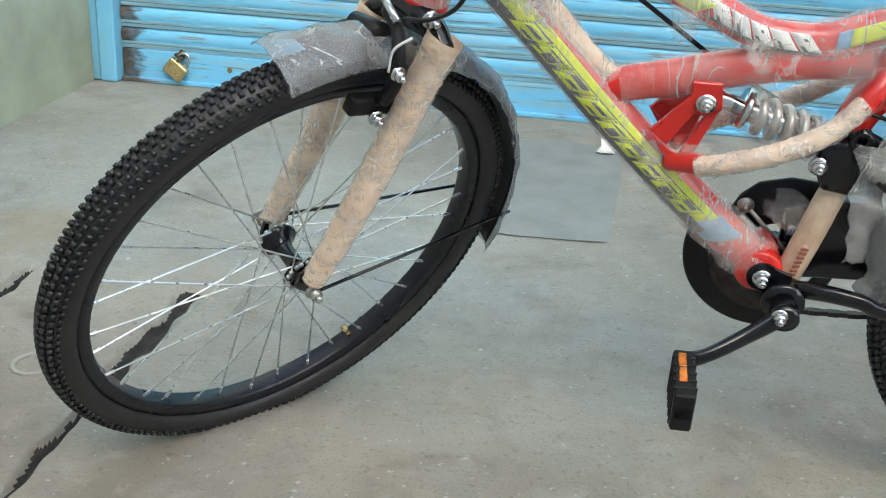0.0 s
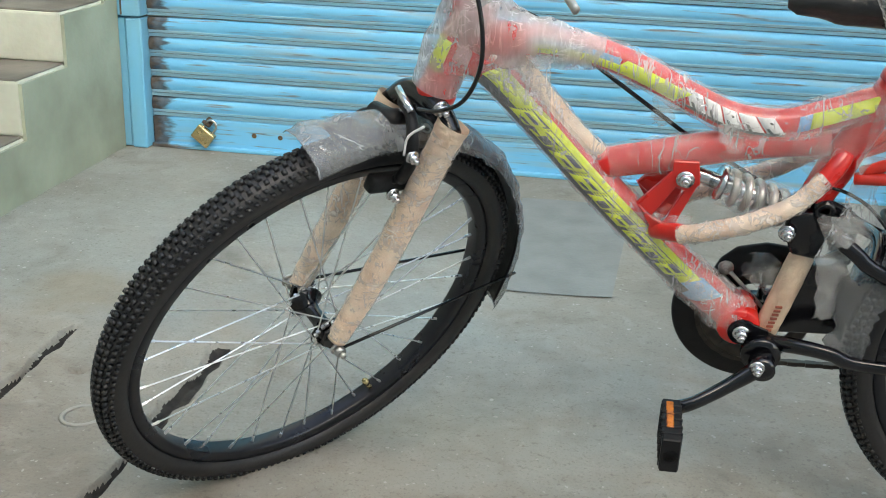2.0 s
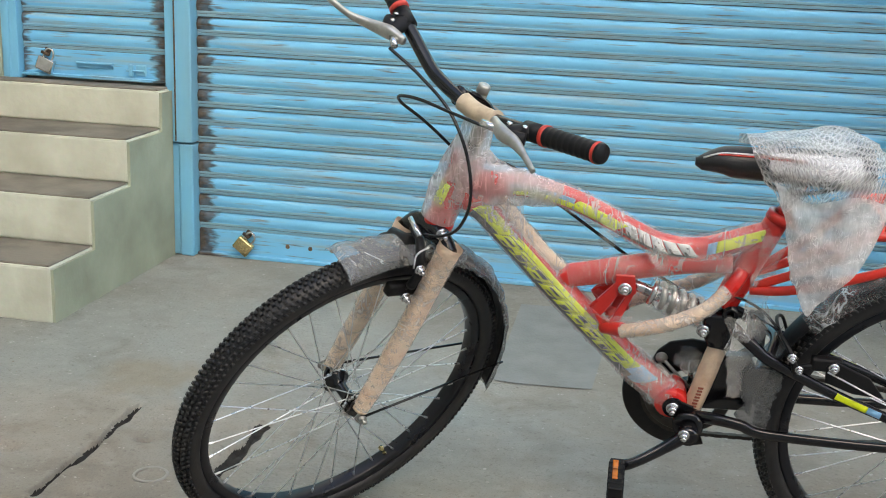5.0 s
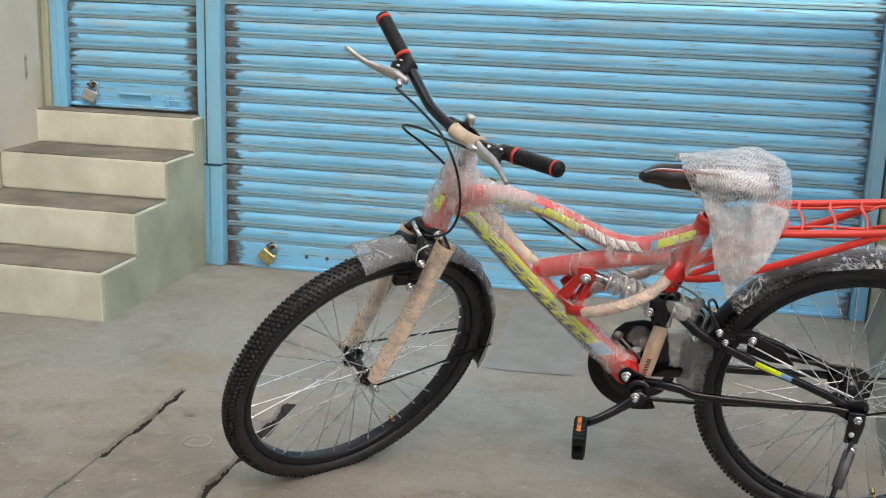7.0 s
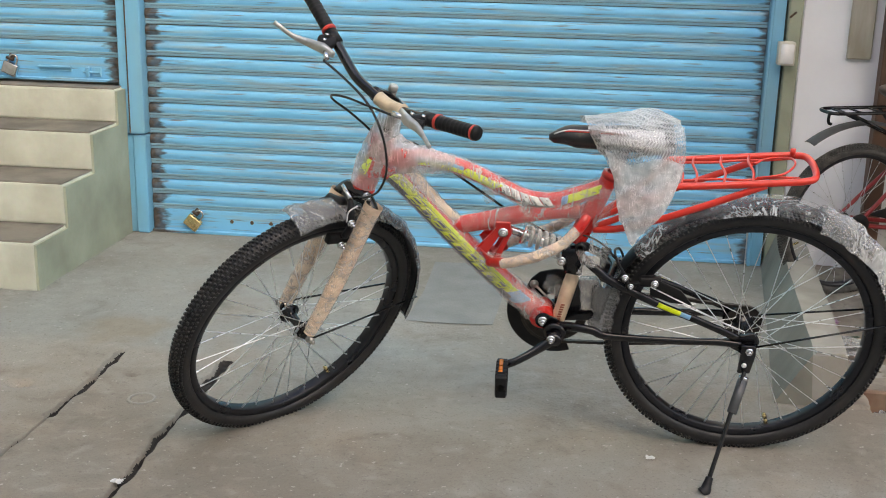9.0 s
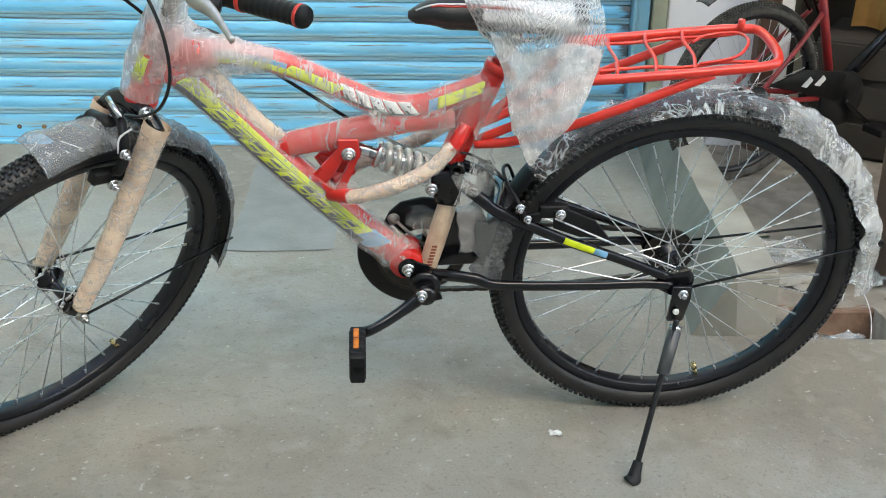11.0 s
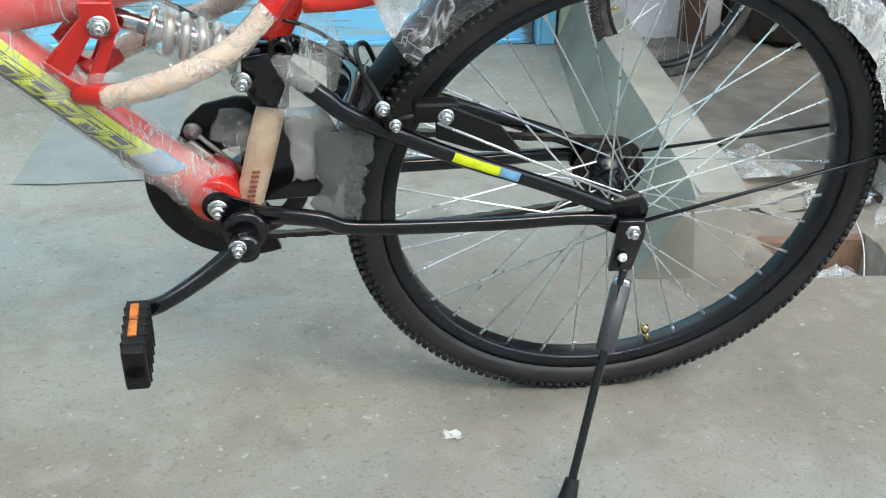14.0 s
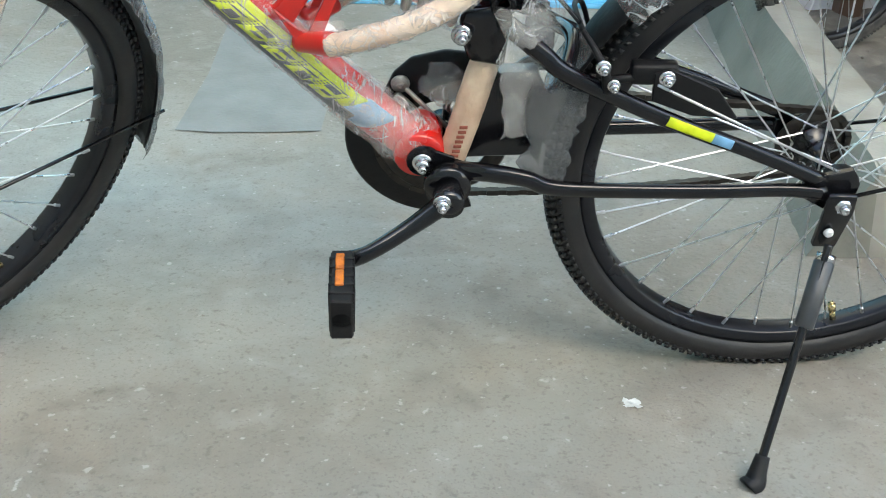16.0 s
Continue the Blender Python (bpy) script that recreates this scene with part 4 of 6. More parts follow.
# decals on the tubes
b_part("stripe_decal", band(DOWN, DOWN_R, 0.14, 0.75, -18, -74, side=0.85), DARKDEC, "charcoal stripe sticker")
b_part("stripe_decal", band(DOWN, DOWN_R, 0.15, 0.735, -74, -126, 0.0010, 0.85, skew=0.03), YELLOW, "lime yellow stripe sticker")
b_part("stripe_decal", band(DOWN, DOWN_R, 0.725, 0.80, -40, -134, 0.0007, 0.85, skew=0.05), BLUEDEC, "pale blue stripe sticker")
for k in range(9):
    t = 0.240 + k * 0.0515
    outline = b_part("letter_shape", band(DOWN, DOWN_R, t, t + 0.049, -54, -106, 0.0014, 0.85, skew=0.030), DARKDEC, "charcoal lettering outline")
    b_part("letter_fill", band(DOWN, DOWN_R, t + 0.004, t + 0.0435, -58, -101, 0.0018, 0.85, skew=0.028), YELLOW, "lime lettering fill", parent=outline)
    for a0, a1 in (((-66, -73), (-84, -92)), ((-62, -84), (-90, -94)), ((-72, -80), (-88, -101)))[k % 3]:
        b_part("letter_slit", band(DOWN, DOWN_R, t + 0.014, t + (0.034 if a1 > -85 else 0.044), a0, a1, 0.0021, 0.85, skew=0.008), DARKDEC, "charcoal slit", parent=outline)
b_part("stripe_decal", band(TOP, TOP_R, 0.13, 0.52, -58, -92, 0.0008, 0.9), YELLOW, "lime yellow stripe sticker")
b_part("stripe_decal", band(TOP, TOP_R, 0.36, 0.53, -66, -118, 0.0010, 0.9, skew=0.03), YELLOW, "lime yellow stripe sticker")
b_part("stripe_decal", band(TOP, TOP_R, 0.12, 0.36, -92, -116, 0.0008, 0.9), BLUEDEC, "pale blue stripe sticker")
for k in range(5):
    t = 0.540 + k * 0.046
    block = b_part("letter_shape", band(TOP, TOP_R, t, t + 0.041, -74, -132, 0.0012, 0.9, skew=-0.030), WHITEDEC, "silver lettering block")
    b_part("letter_slit", band(TOP, TOP_R, t + 0.0165, t + 0.0245, -72, -(94 + 6 * (k % 2)), 0.0015, 0.9, skew=-0.014), DARKDEC, "grey slit", parent=block)
    if k % 2 == 0:
        b_part("letter_slit", band(TOP, TOP_R, t + 0.0170, t + 0.0240, -108, -116, 0.0015, 0.9, skew=-0.004), DARKDEC, "grey slit", parent=block)
b_part("letter_shadow", band(TOP, TOP_R, 0.535, 0.772, -64, -76, 0.0010, 0.9, skew=-0.01), DARKDEC, "charcoal shadow under the lettering")
b_part("stripe_decal", band(TOP, TOP_R, 0.86, 0.985, -78, -130, 0.0010, 0.9, skew=0.02), YELLOW, "lime yellow stripe sticker")
b_part("stripe_decal", band(TOP, TOP_R, 0.82, 0.86, -78, -130, 0.0010, 0.9, skew=0.02), BLUEDEC, "pale blue stripe sticker")

# clear film wound round the frame
b_part("film_wrap", tube(TOP[1:], [0.0225, 0.0205, 0.0205, 0.0205, 0.0205, 0.0215, 0.0225, 0.0235, 0.0235], 18, per=14, wrinkle=0.0042, freq=45, caps=False), FILMTUBE, "clear wrapping film on the top tube")
b_part("film_wrap", tube(DOWN, [0.033, 0.0295, 0.0275, 0.0275, 0.0275, 0.0275, 0.027, 0.0265], 18, per=16, wrinkle=0.0040, freq=45, caps=False), FILMTUBE, "clear wrapping film on the down tube")
b_part("film_wrap", tube(MID[1:], [0.0235, 0.0245, 0.0245, 0.0255, 0.027], 16, per=14, wrinkle=0.0030, freq=45, caps=False), FILMLIGHT, "clear wrapping film on the bent tube")
b_part("film_wrap", tube(DOWN[5:], [0.0295, 0.030, 0.030], 18, per=16, wrinkle=0.0050, freq=38, caps=False), FILMTUBE, "bunched clear film at the foot of the down tube")
b_part("film_wrap", tube([(-0.900, 0, 0.680), (-0.878, 0, 0.735), (-0.850, 0, 0.795), (-0.832, 0, 0.845), (-0.818, 0, 0.880)], [0.029, 0.034, 0.033, 0.026, 0.024], 20, per=12, side=1.0, wrinkle=0.0035, freq=30, caps=False), FILM, "clear wrapping film on the head tube")
b_part("film_bag", tube([(-0.866, -0.002, 0.785), (-0.838, -0.004, 0.772), (-0.800, -0.004, 0.752), (-0.750, -0.003, 0.746), (-0.690, 0, 0.737)], [0.032, 0.040, 0.036, 0.026, 0.0175], 20, per=12, side=0.85, wrinkle=0.007, freq=24, caps=False), FILM, "loose clear film round the head joint")
b_part("film_wrap", tube([(-0.418, 0, 0.600), (-0.396, 0, 0.640), (-0.372, 0, 0.690)], [0.032, 0.031, 0.026], 16, per=12, wrinkle=0.003, freq=45, caps=False), FILMLIGHT, "clear wrapping film at the seat tube")

web = [[Vector((-0.842, -0.026, 0.722)).lerp(Vector((-0.752, -0.020, 0.742)), i / 20).lerp(Vector((-0.822, -0.026, 0.704)).lerp(Vector((-0.748, -0.024, 0.652)), i / 20), j / 10) + Vector((0, 0.006 * noise.noise(Vector((i * 0.5, j * 0.5, 1))), 0.004 * noise.noise(Vector((i * 0.4, j * 0.6, 5))))) for j in range(11)] for i in range(21)]
b_part("film_web", sheet(web, 0.0004), FILMTUBE, "clear film stretched between the tubes")


def hanging(x0, x1, z0, z1, y, lean=0.0, amp=0.004, seed=0.0, taper=0.0):
    rows = []
    for i in range(17):
        f = i / 16
        row = []
        for j in range(7):
            u = j / 6
            x = x0 + (x1 - x0) * u + taper * f * (0.5 - u) * (x1 - x0) + lean * f
            q = Vector((x, y, z0 + (z1 - z0) * f))
            q.y += amp * (noise.noise(q * 45 + Vector((seed, 0, 0))) * 2)
            q.x += 0.3 * amp * noise.noise(q * 60 + Vector((0, seed, 0))) + 0.006 * noise.noise(Vector((u * 0.6 + seed, 3, f * 3.5))) * min(1, 3 * f)
            q.x += (u - 0.5) * 0.022 * noise.noise(Vector((seed, f * 6.0, 2.0 * (u > 0.5)))) + 0.006 * (u > 0.9) * noise.noise(Vector((f * 15, seed, 8)))
            q.z += 0.030 * noise.noise(Vector((j * 0.7, seed, 0))) * max(0, f - 0.6)
            row.append(q)
        rows.append(row)
    return sheet(rows, 0.0004)


b_part("film_flap", hanging(-0.368, -0.330, 0.705, 0.505, -0.030, -0.012, 0.005, 1.0), FILMLIGHT, "loose strip of clear film")
b_part("film_flap", hanging(-0.404, -0.350, 0.560, 0.402, -0.045, 0.004, 0.007, 5.0, 0.35), FILMLIGHT, "torn loose clear film")
b_part("film_flap", hanging(-0.366, -0.302, 0.468, 0.338, -0.050, -0.006, 0.003, 21.0, 0.25), FILMDARK, "grey plastic hanging from the mudguard")
b_part("film_flap", hanging(-0.640, -0.560, 0.535, 0.500, -0.030, 0.0, 0.004, 9.0), FILMLIGHT, "torn loose clear film")
b_part("film_flap", hanging(-0.625, -0.600, 0.712, 0.655, -0.020, 0.0, 0.002, 13.0), FILMLIGHT, "torn loose clear film")
b_part("film_flap", hanging(-0.545, -0.515, 0.665, 0.590, -0.024, 0.02, 0.004, 15.0), FILMLIGHT, "torn loose clear film")

# shock bracket, shock and wrapped struts
for y0, y1 in ((-0.030, -0.024), (0.024, 0.030)):
    b_part("shock_bracket", joined(
        plate([(-0.592, 0.612), (-0.560, 0.612), (-0.556, 0.580), (-0.568, 0.568), (-0.592, 0.576)], y0, y1, 0.001),
        plate([(-0.592, 0.596), (-0.578, 0.586), (-0.612, 0.530), (-0.632, 0.548)], y0, y1, 0.001),
        plate([(-0.570, 0.580), (-0.557, 0.584), (-0.584, 0.512), (-0.598, 0.518)], y0, y1, 0.001),
        plate([(-0.634, 0.550), (-0.612, 0.528), (-0.582, 0.510), (-0.604, 0.500)], y0, y1, 0.001)), RED, "red forked shock bracket", False)
S0, S1 = Vector((-0.574, 0, 0.586)), Vector((-0.440, 0, 0.537))
shock = b_part("shock", joined(rod(S0, S0.lerp(S1, 0.36), 0.0105, 16), rod(S0.lerp(S1, 0.36), S1, 0.013, 16), rod(S0.lerp(S1, 0.31), S0.lerp(S1, 0.36), 0.024, 18)), CHROME, "chrome shock absorber")
coil, along = [], (S1 - S0).normalized()
across = Vector((0, 1, 0)).cross(along)
for k in range(5 * 14 + 1):
    a = 2 * math.pi * k / 14
    coil.append(S0.lerp(S1, 0.38 + 0.60 * k / 70) + across * (0.0195 * math.cos(a)) + Vector((0, 1, 0)) * (0.0195 * math.sin(a)))
b_part("spring", tube(coil, 0.0054, 8, per=1), ALLOY, "grey coil spring wrapped in film", parent=shock)
b_part("film_wrap", tube([S0.lerp(S1, 0.36), S0.lerp(S1, 0.66), S0.lerp(S1, 0.99)], 0.0262, 14, per=12, wrinkle=0.004, freq=60, caps=False), FILMLIGHT, "crinkled film on the spring", parent=shock)
b_part("bolt", nut((-0.575, -0.030, 0.587), 0.0088, 0.008), CHROME, "chrome shock bolt", parent=shock)
for s in (-1, 1):
    strut = [(-0.576, 0.046 * s, 0.515), (-0.545, 0.055 * s, 0.527), (-0.493, 0.058 * s, 0.547), (-0.444, 0.054 * s, 0.574), (-0.408, 0.042 * s, 0.608)]
    b_part("wrapped_strut", tube(strut, [0.0105, 0.0108, 0.0108, 0.0105, 0.010], 14, per=12, wrinkle=0.0024, freq=70), PAPER, "strut wrapped in brown paper and film")
    b_part("film_wrap", tube(strut, [0.0120, 0.0125, 0.0125, 0.012, 0.0118], 14, per=14, wrinkle=0.0028, freq=80, caps=False), FILMLEG, "clear film over the wrapped strut")
    b_part("strut_end", tube([(-0.412, 0.043 * s, 0.602), (-0.398, 0.034 * s, 0.620), (-0.388, 0.022 * s, 0.634)], 0.0125, 12), RED, "red strut end")
    b_part("strut_foot", tube([(-0.572, 0.045 * s, 0.516), (-0.588, 0.034 * s, 0.511), (-0.606, 0.020 * s, 0.505)], 0.0125, 12), RED, "red strut foot")

# lower seat tube, bottom bracket and chain case
b_part("pivot_tube", joined(plate([(-0.440, 0.545), (-0.388, 0.552), (-0.392, 0.478), (-0.430, 0.484), (-0.440, 0.512)], -0.026, 0.026, 0.004), lathe([(0.006, -0.029), (0.013, -0.029), (0.013, 0.029), (0.006, 0.029)], 18, "y", (-0.398, 0, 0.553))), BLACK, "black pivot bracket")
b_part("pivot_bolt", nut((-0.440, -0.030, 0.520), 0.0082, 0.010), CHROME, "chrome pivot bolt")
b_part("wrapped_tube", tube([(-0.404, -0.004, 0.495), (-0.415, -0.006, 0.455), (-0.428, -0.008, 0.400), (-0.440, -0.008, 0.352)], [0.0150, 0.0165, 0.0165, 0.0160], 16, per=12, wrinkle=0.0010, freq=80), PAPER, "tube wrapped in brown printed paper")
for k in range(7):
    z = 0.402 - 0.0065 * k
    b_part("print_mark", box((-0.4355 - 0.0014 * k, -0.0262, z - 0.0035), (-0.4265 - 0.0014 * k, -0.0245, z), 0.0002), mat("red_print", (0.36, 0.10, 0.06), 0.6, 0, 0.2, 80, 0), "faded red print")
b_part("bottom_bracket", joined(lathe([(0.001, -0.040), (0.022, -0.040), (0.024, -0.036), (0.024, 0.036), (0.001, 0.036)], 24, "y", (-0.447, 0, 0.335)), lathe([(0.001, -0.052), (0.026, -0.052), (0.027, -0.040), (0.001, -0.040)], 24, "y", (-0.447, 0, 0.335)), rod((-0.447, -0.078, 0.335), (-0.447, 0.07, 0.335), 0.0085, 14)), BLACK, "black bottom bracket")
for y0 in (-0.036, 0.030):
    b_part("pivot_lug", joined(lathe([(0.001, y0), (0.019, y0), (0.020, y0 + 0.003), (0.019, y0 + 0.006), (0.001, y0 + 0.006)], 20, "y", (-0.474, 0, 0.360)), plate([(-0.470, 0.378), (-0.440, 0.366), (-0.436, 0.326), (-0.478, 0.341)], y0 + 0.001, y0 + 0.005, 0.001)), BLACK, "black pivot lug", False)
b_part("frame_foot", lathe([(0.001, -0.028), (0.027, -0.028), (0.029, -0.024), (0.029, 0.024), (0.027, 0.028), (0.001, 0.028)], 20, "y", (-0.479, 0, 0.362)), RED, "red frame foot")
b_part("pivot_bolt", nut((-0.476, -0.038, 0.362), 0.0085, 0.011), CHROME, "chrome pivot bolt")
CASE = (-0.447, 0, 0.335)
b_part("chain_disc", lathe([(0.020, 0.050), (0.114, 0.050), (0.117, 0.053), (0.117, 0.058), (0.114, 0.060), (0.020, 0.060)], 44, "y", CASE, (150, 290)), PLASTIC, "round black plastic chain guard")
for k in range(5):
    a = radians(72 * k + 15)
    b_part("chainring_arm", rod(Vector(CASE) + Vector((0.012 * math.cos(a), 0.046, 0.012 * math.sin(a))), Vector(CASE) + Vector((0.076 * math.cos(a), 0.047, 0.076 * math.sin(a))), 0.005, 8), BLACK, "black chainring arm")
b_part("chainring", lathe([(0.056, 0.042), (0.076, 0.042), (0.079, 0.044), (0.076, 0.046), (0.056, 0.046)], 44, "y", CASE), CHAIN, "dark steel chainring")
b_part("guard_bracket", plate([(-0.522, 0.398), (-0.508, 0.432), (-0.488, 0.452), (-0.450, 0.462), (-0.412, 0.458), (-0.396, 0.436), (-0.420, 0.426), (-0.452, 0.418), (-0.482, 0.404), (-0.505, 0.378)], 0.032, 0.040, 0.002), PLASTIC, "black guard bracket")
b_part("guard_strut", joined(rod((-0.505, 0.028, 0.408), (-0.452, 0.028, 0.352), 0.0055, 10), rod((-0.494, 0.028, 0.416), (-0.442, 0.028, 0.360), 0.003, 8)), ALLOY, "dark steel guard strut")
b_part("film_wad", tube([(-0.475, 0.018, 0.440), (-0.452, 0.016, 0.430), (-0.435, 0.014, 0.405)], [0.014, 0.022, 0.012], 16, per=12, wrinkle=0.008, freq=50, caps=False), FILMLIGHT, "crumpled clear film")
b_part("bolt", nut((-0.500, 0.030, 0.421), 0.008, 0.004), ALLOY, "small steel bolt")
for s in (-1, 1):
    end = (-0.564, -0.112, 0.280) if s < 0 else (-0.326, 0.112, 0.408)
    a = Vector((-0.447, 0.072 * s, 0.335))
    e = Vector(end)
    mid1, mid2 = a.lerp(e, 0.35) + Vector((0, 0.004 * s, -0.004)), a.lerp(e, 0.75) + Vector((0, 0.010 * s, -0.001))
    arm = b_part("crank", joined(tube([a, mid1, mid2, e], [0.0135, 0.0105, 0.0095, 0.0110], 12, side=0.8), lathe([(0.001, -0.012), (0.0165, -0.012), (0.0175, 0.010), (0.001, 0.012)], 20, "y", a)), BLACK, "glossy black crank arm")
    b_part("cotter", nut(a + Vector((-0.008, -0.012, 0.006)), 0.0075, 0.010), CHROME, "chrome cotter nut", parent=arm)
    d = s
    px, pz = e.x, e.z
    y_in, y_out = e.y + 0.012 * d, e.y + 0.094 * d
    lo, hi = min(y_in, y_out), max(y_in, y_out)
    cage = bmesh.new()
    ring_o, ring_i = ((lo, -0.028), (hi, -0.028), (hi, 0.028), (lo, 0.028)), ((lo + 0.010, -0.019), (hi - 0.010, -0.019), (hi - 0.010, 0.019), (lo + 0.010, 0.019))
    loops = [[cage.verts.new((px + sx * 0.0125, y, pz + z)) for y, z in ring] for sx, ring in ((-1, ring_o), (1, ring_o), (1, ring_i), (-1, ring_i))]
    for q in range(4):
        for k in range(4):
            cage.faces.new((loops[q][k], loops[q][(k + 1) % 4], loops[(q + 1) % 4][(k + 1) % 4], loops[(q + 1) % 4][k]))
    bmesh.ops.bevel(cage, geom=cage.edges[:], offset=0.002, segments=1, affect="EDGES")
    pedal = b_part("pedal", cage, PLASTIC, "black plastic pedal", False)
    b_part("axle", rod((px, lo - 0.002 if d > 0 else lo, pz), (px, hi if d > 0 else hi + 0.002, pz), 0.0105, 14), PLASTIC, "", parent=pedal)
    for k in range(5):
        b_part("cleat", box((px - 0.0138, lo + 0.012 + 0.0135 * k, pz - 0.0295), (px + 0.0138, lo + 0.0155 + 0.0135 * k, pz + 0.0295), 0.001), PLASTIC, "", False, parent=pedal)
    if s < 0:
        for k in range(2):
            b_part("reflector", box((px - 0.0070, lo + 0.024 + 0.026 * k, pz + 0.0270), (px + 0.0026, lo + 0.048 + 0.026 * k, pz + 0.0302), 0.001), ORANGE, "amber reflector", False, parent=pedal)

# rear triangle
for s in (-1, 1):
    b_part("chainstay", tube([(-0.440, 0.030 * s, 0.345), (-0.400, 0.050 * s, 0.356), (-0.360, 0.058 * s, 0.354), (-0.320, 0.060 * s, 0.342), (-0.169, 0.064 * s, 0.342), (-0.070, 0.066 * s, 0.346), (-0.020, 0.066 * s, 0.342)], [0.012, 0.0115, 0.0105, 0.010, 0.0095, 0.009, 0.010], 12, side=0.8), BLACK, "glossy black chainstay")
    stay = [(-0.395, 0.030 * s, 0.534), (-0.356, 0.047 * s, 0.508), (-0.325, 0.053 * s, 0.486), (-0.217, 0.058 * s, 0.436), (-0.114, 0.062 * s, 0.396), (-0.025, 0.065 * s, 0.358)]
    b_part("seatstay", tube(stay, [0.011, 0.0105, 0.010, 0.0095, 0.009, 0.009], 12, side=0.85), BLACK, "glossy black seatstay")
    b_part("stripe_decal", band(stay, [0.011, 0.0105, 0.010, 0.0095, 0.009, 0.009], 0.600, 0.700, -70 if s < 0 else 70, -140 if s < 0 else 140, 0.0006, 0.85), YELLOW, "lime yellow stripe sticker")
    b_part("stripe_decal", band(stay, [0.011, 0.0105, 0.010, 0.0095, 0.009, 0.009], 0.700, 0.745, -70 if s < 0 else 70, -140 if s < 0 else 140, 0.0006, 0.85), BLUEDEC, "pale blue stripe sticker")
    b_part("dropout", plate([(-0.045, 0.358), (0.008, 0.372), (0.020, 0.352), (0.018, 0.322), (-0.006, 0.312), (-0.045, 0.334)], 0.060 * s - 0.004, 0.060 * s + 0.004, 0.001), BLACK, "black dropout plate", False)
    b_part("axle_cover", lathe([(0.001, 0.036 * s), (0.022, 0.040 * s), (0.023, 0.052 * s), (0.017, 0.057 * s), (0.001, 0.057 * s)], 24, "y", (0.002, 0, 0.342)), PLASTIC, "black axle cover")
b_part("axle_nut", nut((0, -0.070, 0.333), 0.0095, 0.013), CHROME, "chrome axle nut")
b_part("axle_nut", nut((0, 0.082, 0.333), 0.0095, 0.013), CHROME, "chrome axle nut")
b_part("stay_bridge", tube([(-0.330, -0.052, 0.490), (-0.318, 0, 0.500), (-0.330, 0.052, 0.490)], 0.008, 10), BLACK, "black stay bridge")
b_part("rear_sprocket", lathe([(0.010, 0.044), (0.043, 0.044), (0.044, 0.047), (0.010, 0.050)], 22, "y", (0, 0, 0.333)), CHAIN, "dark sprocket")


def chain_mesh():
    """Roller chain: a loop of alternating narrow and wide links."""
    big, little = Vector((-0.447, 0, 0.335)), Vector((0, 0, 0.333))
    pts = [little + Vector((0.045 * math.cos(a), 0, 0.045 * math.sin(a))) for a in np.radians(np.arange(-84, 84, 16))]
    top0, top1 = little + Vector((0, 0, 0.045)), big + Vector((-0.005, 0, 0.081))
    pts += [top0.lerp(top1, k / 36) for k in range(37)]
    pts += [big + Vector((0.081 * math.cos(a), 0, 0.081 * math.sin(a))) for a in np.radians(np.arange(100, 266, 11))]
    b0, b1 = big + Vector((-0.005, 0, -0.081)), little + Vector((0, 0, -0.045))
    pts += [b0.lerp(b1, k / 36) + Vector((0, 0, -0.010 * math.sin(math.pi * k / 36))) for k in range(37)]
    out = bmesh.new()
    for k in range(len(pts)):
        a, b = pts[k], pts[(k + 1) % len(pts)]
        d = b - a
        if d.length < 1e-4:
            continue
        half = 0.0042 if k % 2 else 0.0030
        rot = Matrix.Translation((a + b) / 2 + Vector((0, 0.046, 0))) @ pose(0, 0, 0, 0, -math.degrees(math.atan2(d.z, d.x)), 0)
        r = bmesh.ops.create_cube(out, size=1, matrix=rot @ Matrix.Diagonal((d.length * 1.15, half * 2, 0.0072, 1)))
    return out


b_part("chain", chain_mesh(), CHAIN, "oily dark roller chain", False)

# rear brake
brake = b_part("rear_brake", joined(tube([(-0.286, -0.060, 0.472), (-0.292, -0.062, 0.496), (-0.302, -0.050, 0.514), (-0.314, -0.030, 0.526)], [0.0055, 0.0050, 0.0036, 0.0030], 10), tube([(-0.314, -0.030, 0.526), (-0.318, 0.0, 0.532), (-0.314, 0.030, 0.526), (-0.302, 0.050, 0.514), (-0.286, 0.060, 0.472)], 0.0030, 10), box((-0.262, -0.056, 0.476), (-0.212, -0.038, 0.500), 0.005, 2), box((-0.262, 0.038, 0.476), (-0.212, 0.056, 0.500), 0.005, 2), rod((-0.290, -0.055, 0.480), (-0.240, -0.048, 0.486), 0.005, 8), rod((-0.290, 0.055, 0.480), (-0.240, 0.048, 0.486), 0.005, 8)), PLASTIC, "black rim brake arms")
b_part("bolt", nut((-0.296, -0.068, 0.506), 0.0060, 0.008), CHROME, "chrome brake bolt", parent=brake)
b_part("bolt", nut((-0.282, -0.067, 0.484), 0.0052, 0.008), CHROME, "chrome brake bolt", parent=brake)
b_part("bolt", nut((-0.229, -0.072, 0.496), 0.0066, 0.008), CHROME, "chrome stay bolt", parent=brake)
b_part("brake_plate", plate([(-0.238, 0.492), (-0.222, 0.498), (-0.166, 0.472), (-0.138, 0.436), (-0.190, 0.440), (-0.236, 0.458)], -0.058, -0.052, 0.001), PLASTIC, "black brake plate", False)
b_part("brake_rod", rod((-0.238, -0.076, 0.490), (-0.015, -0.074, 0.378), 0.0017, 6), STEEL, "thin steel wire")
b_part("brake_cable", tube([(-0.395, -0.02, 0.585), (-0.372, -0.022, 0.578), (-0.345, -0.024, 0.562), (-0.318, -0.028, 0.534)], 0.0024, 8), BLACK, "short black cable end")

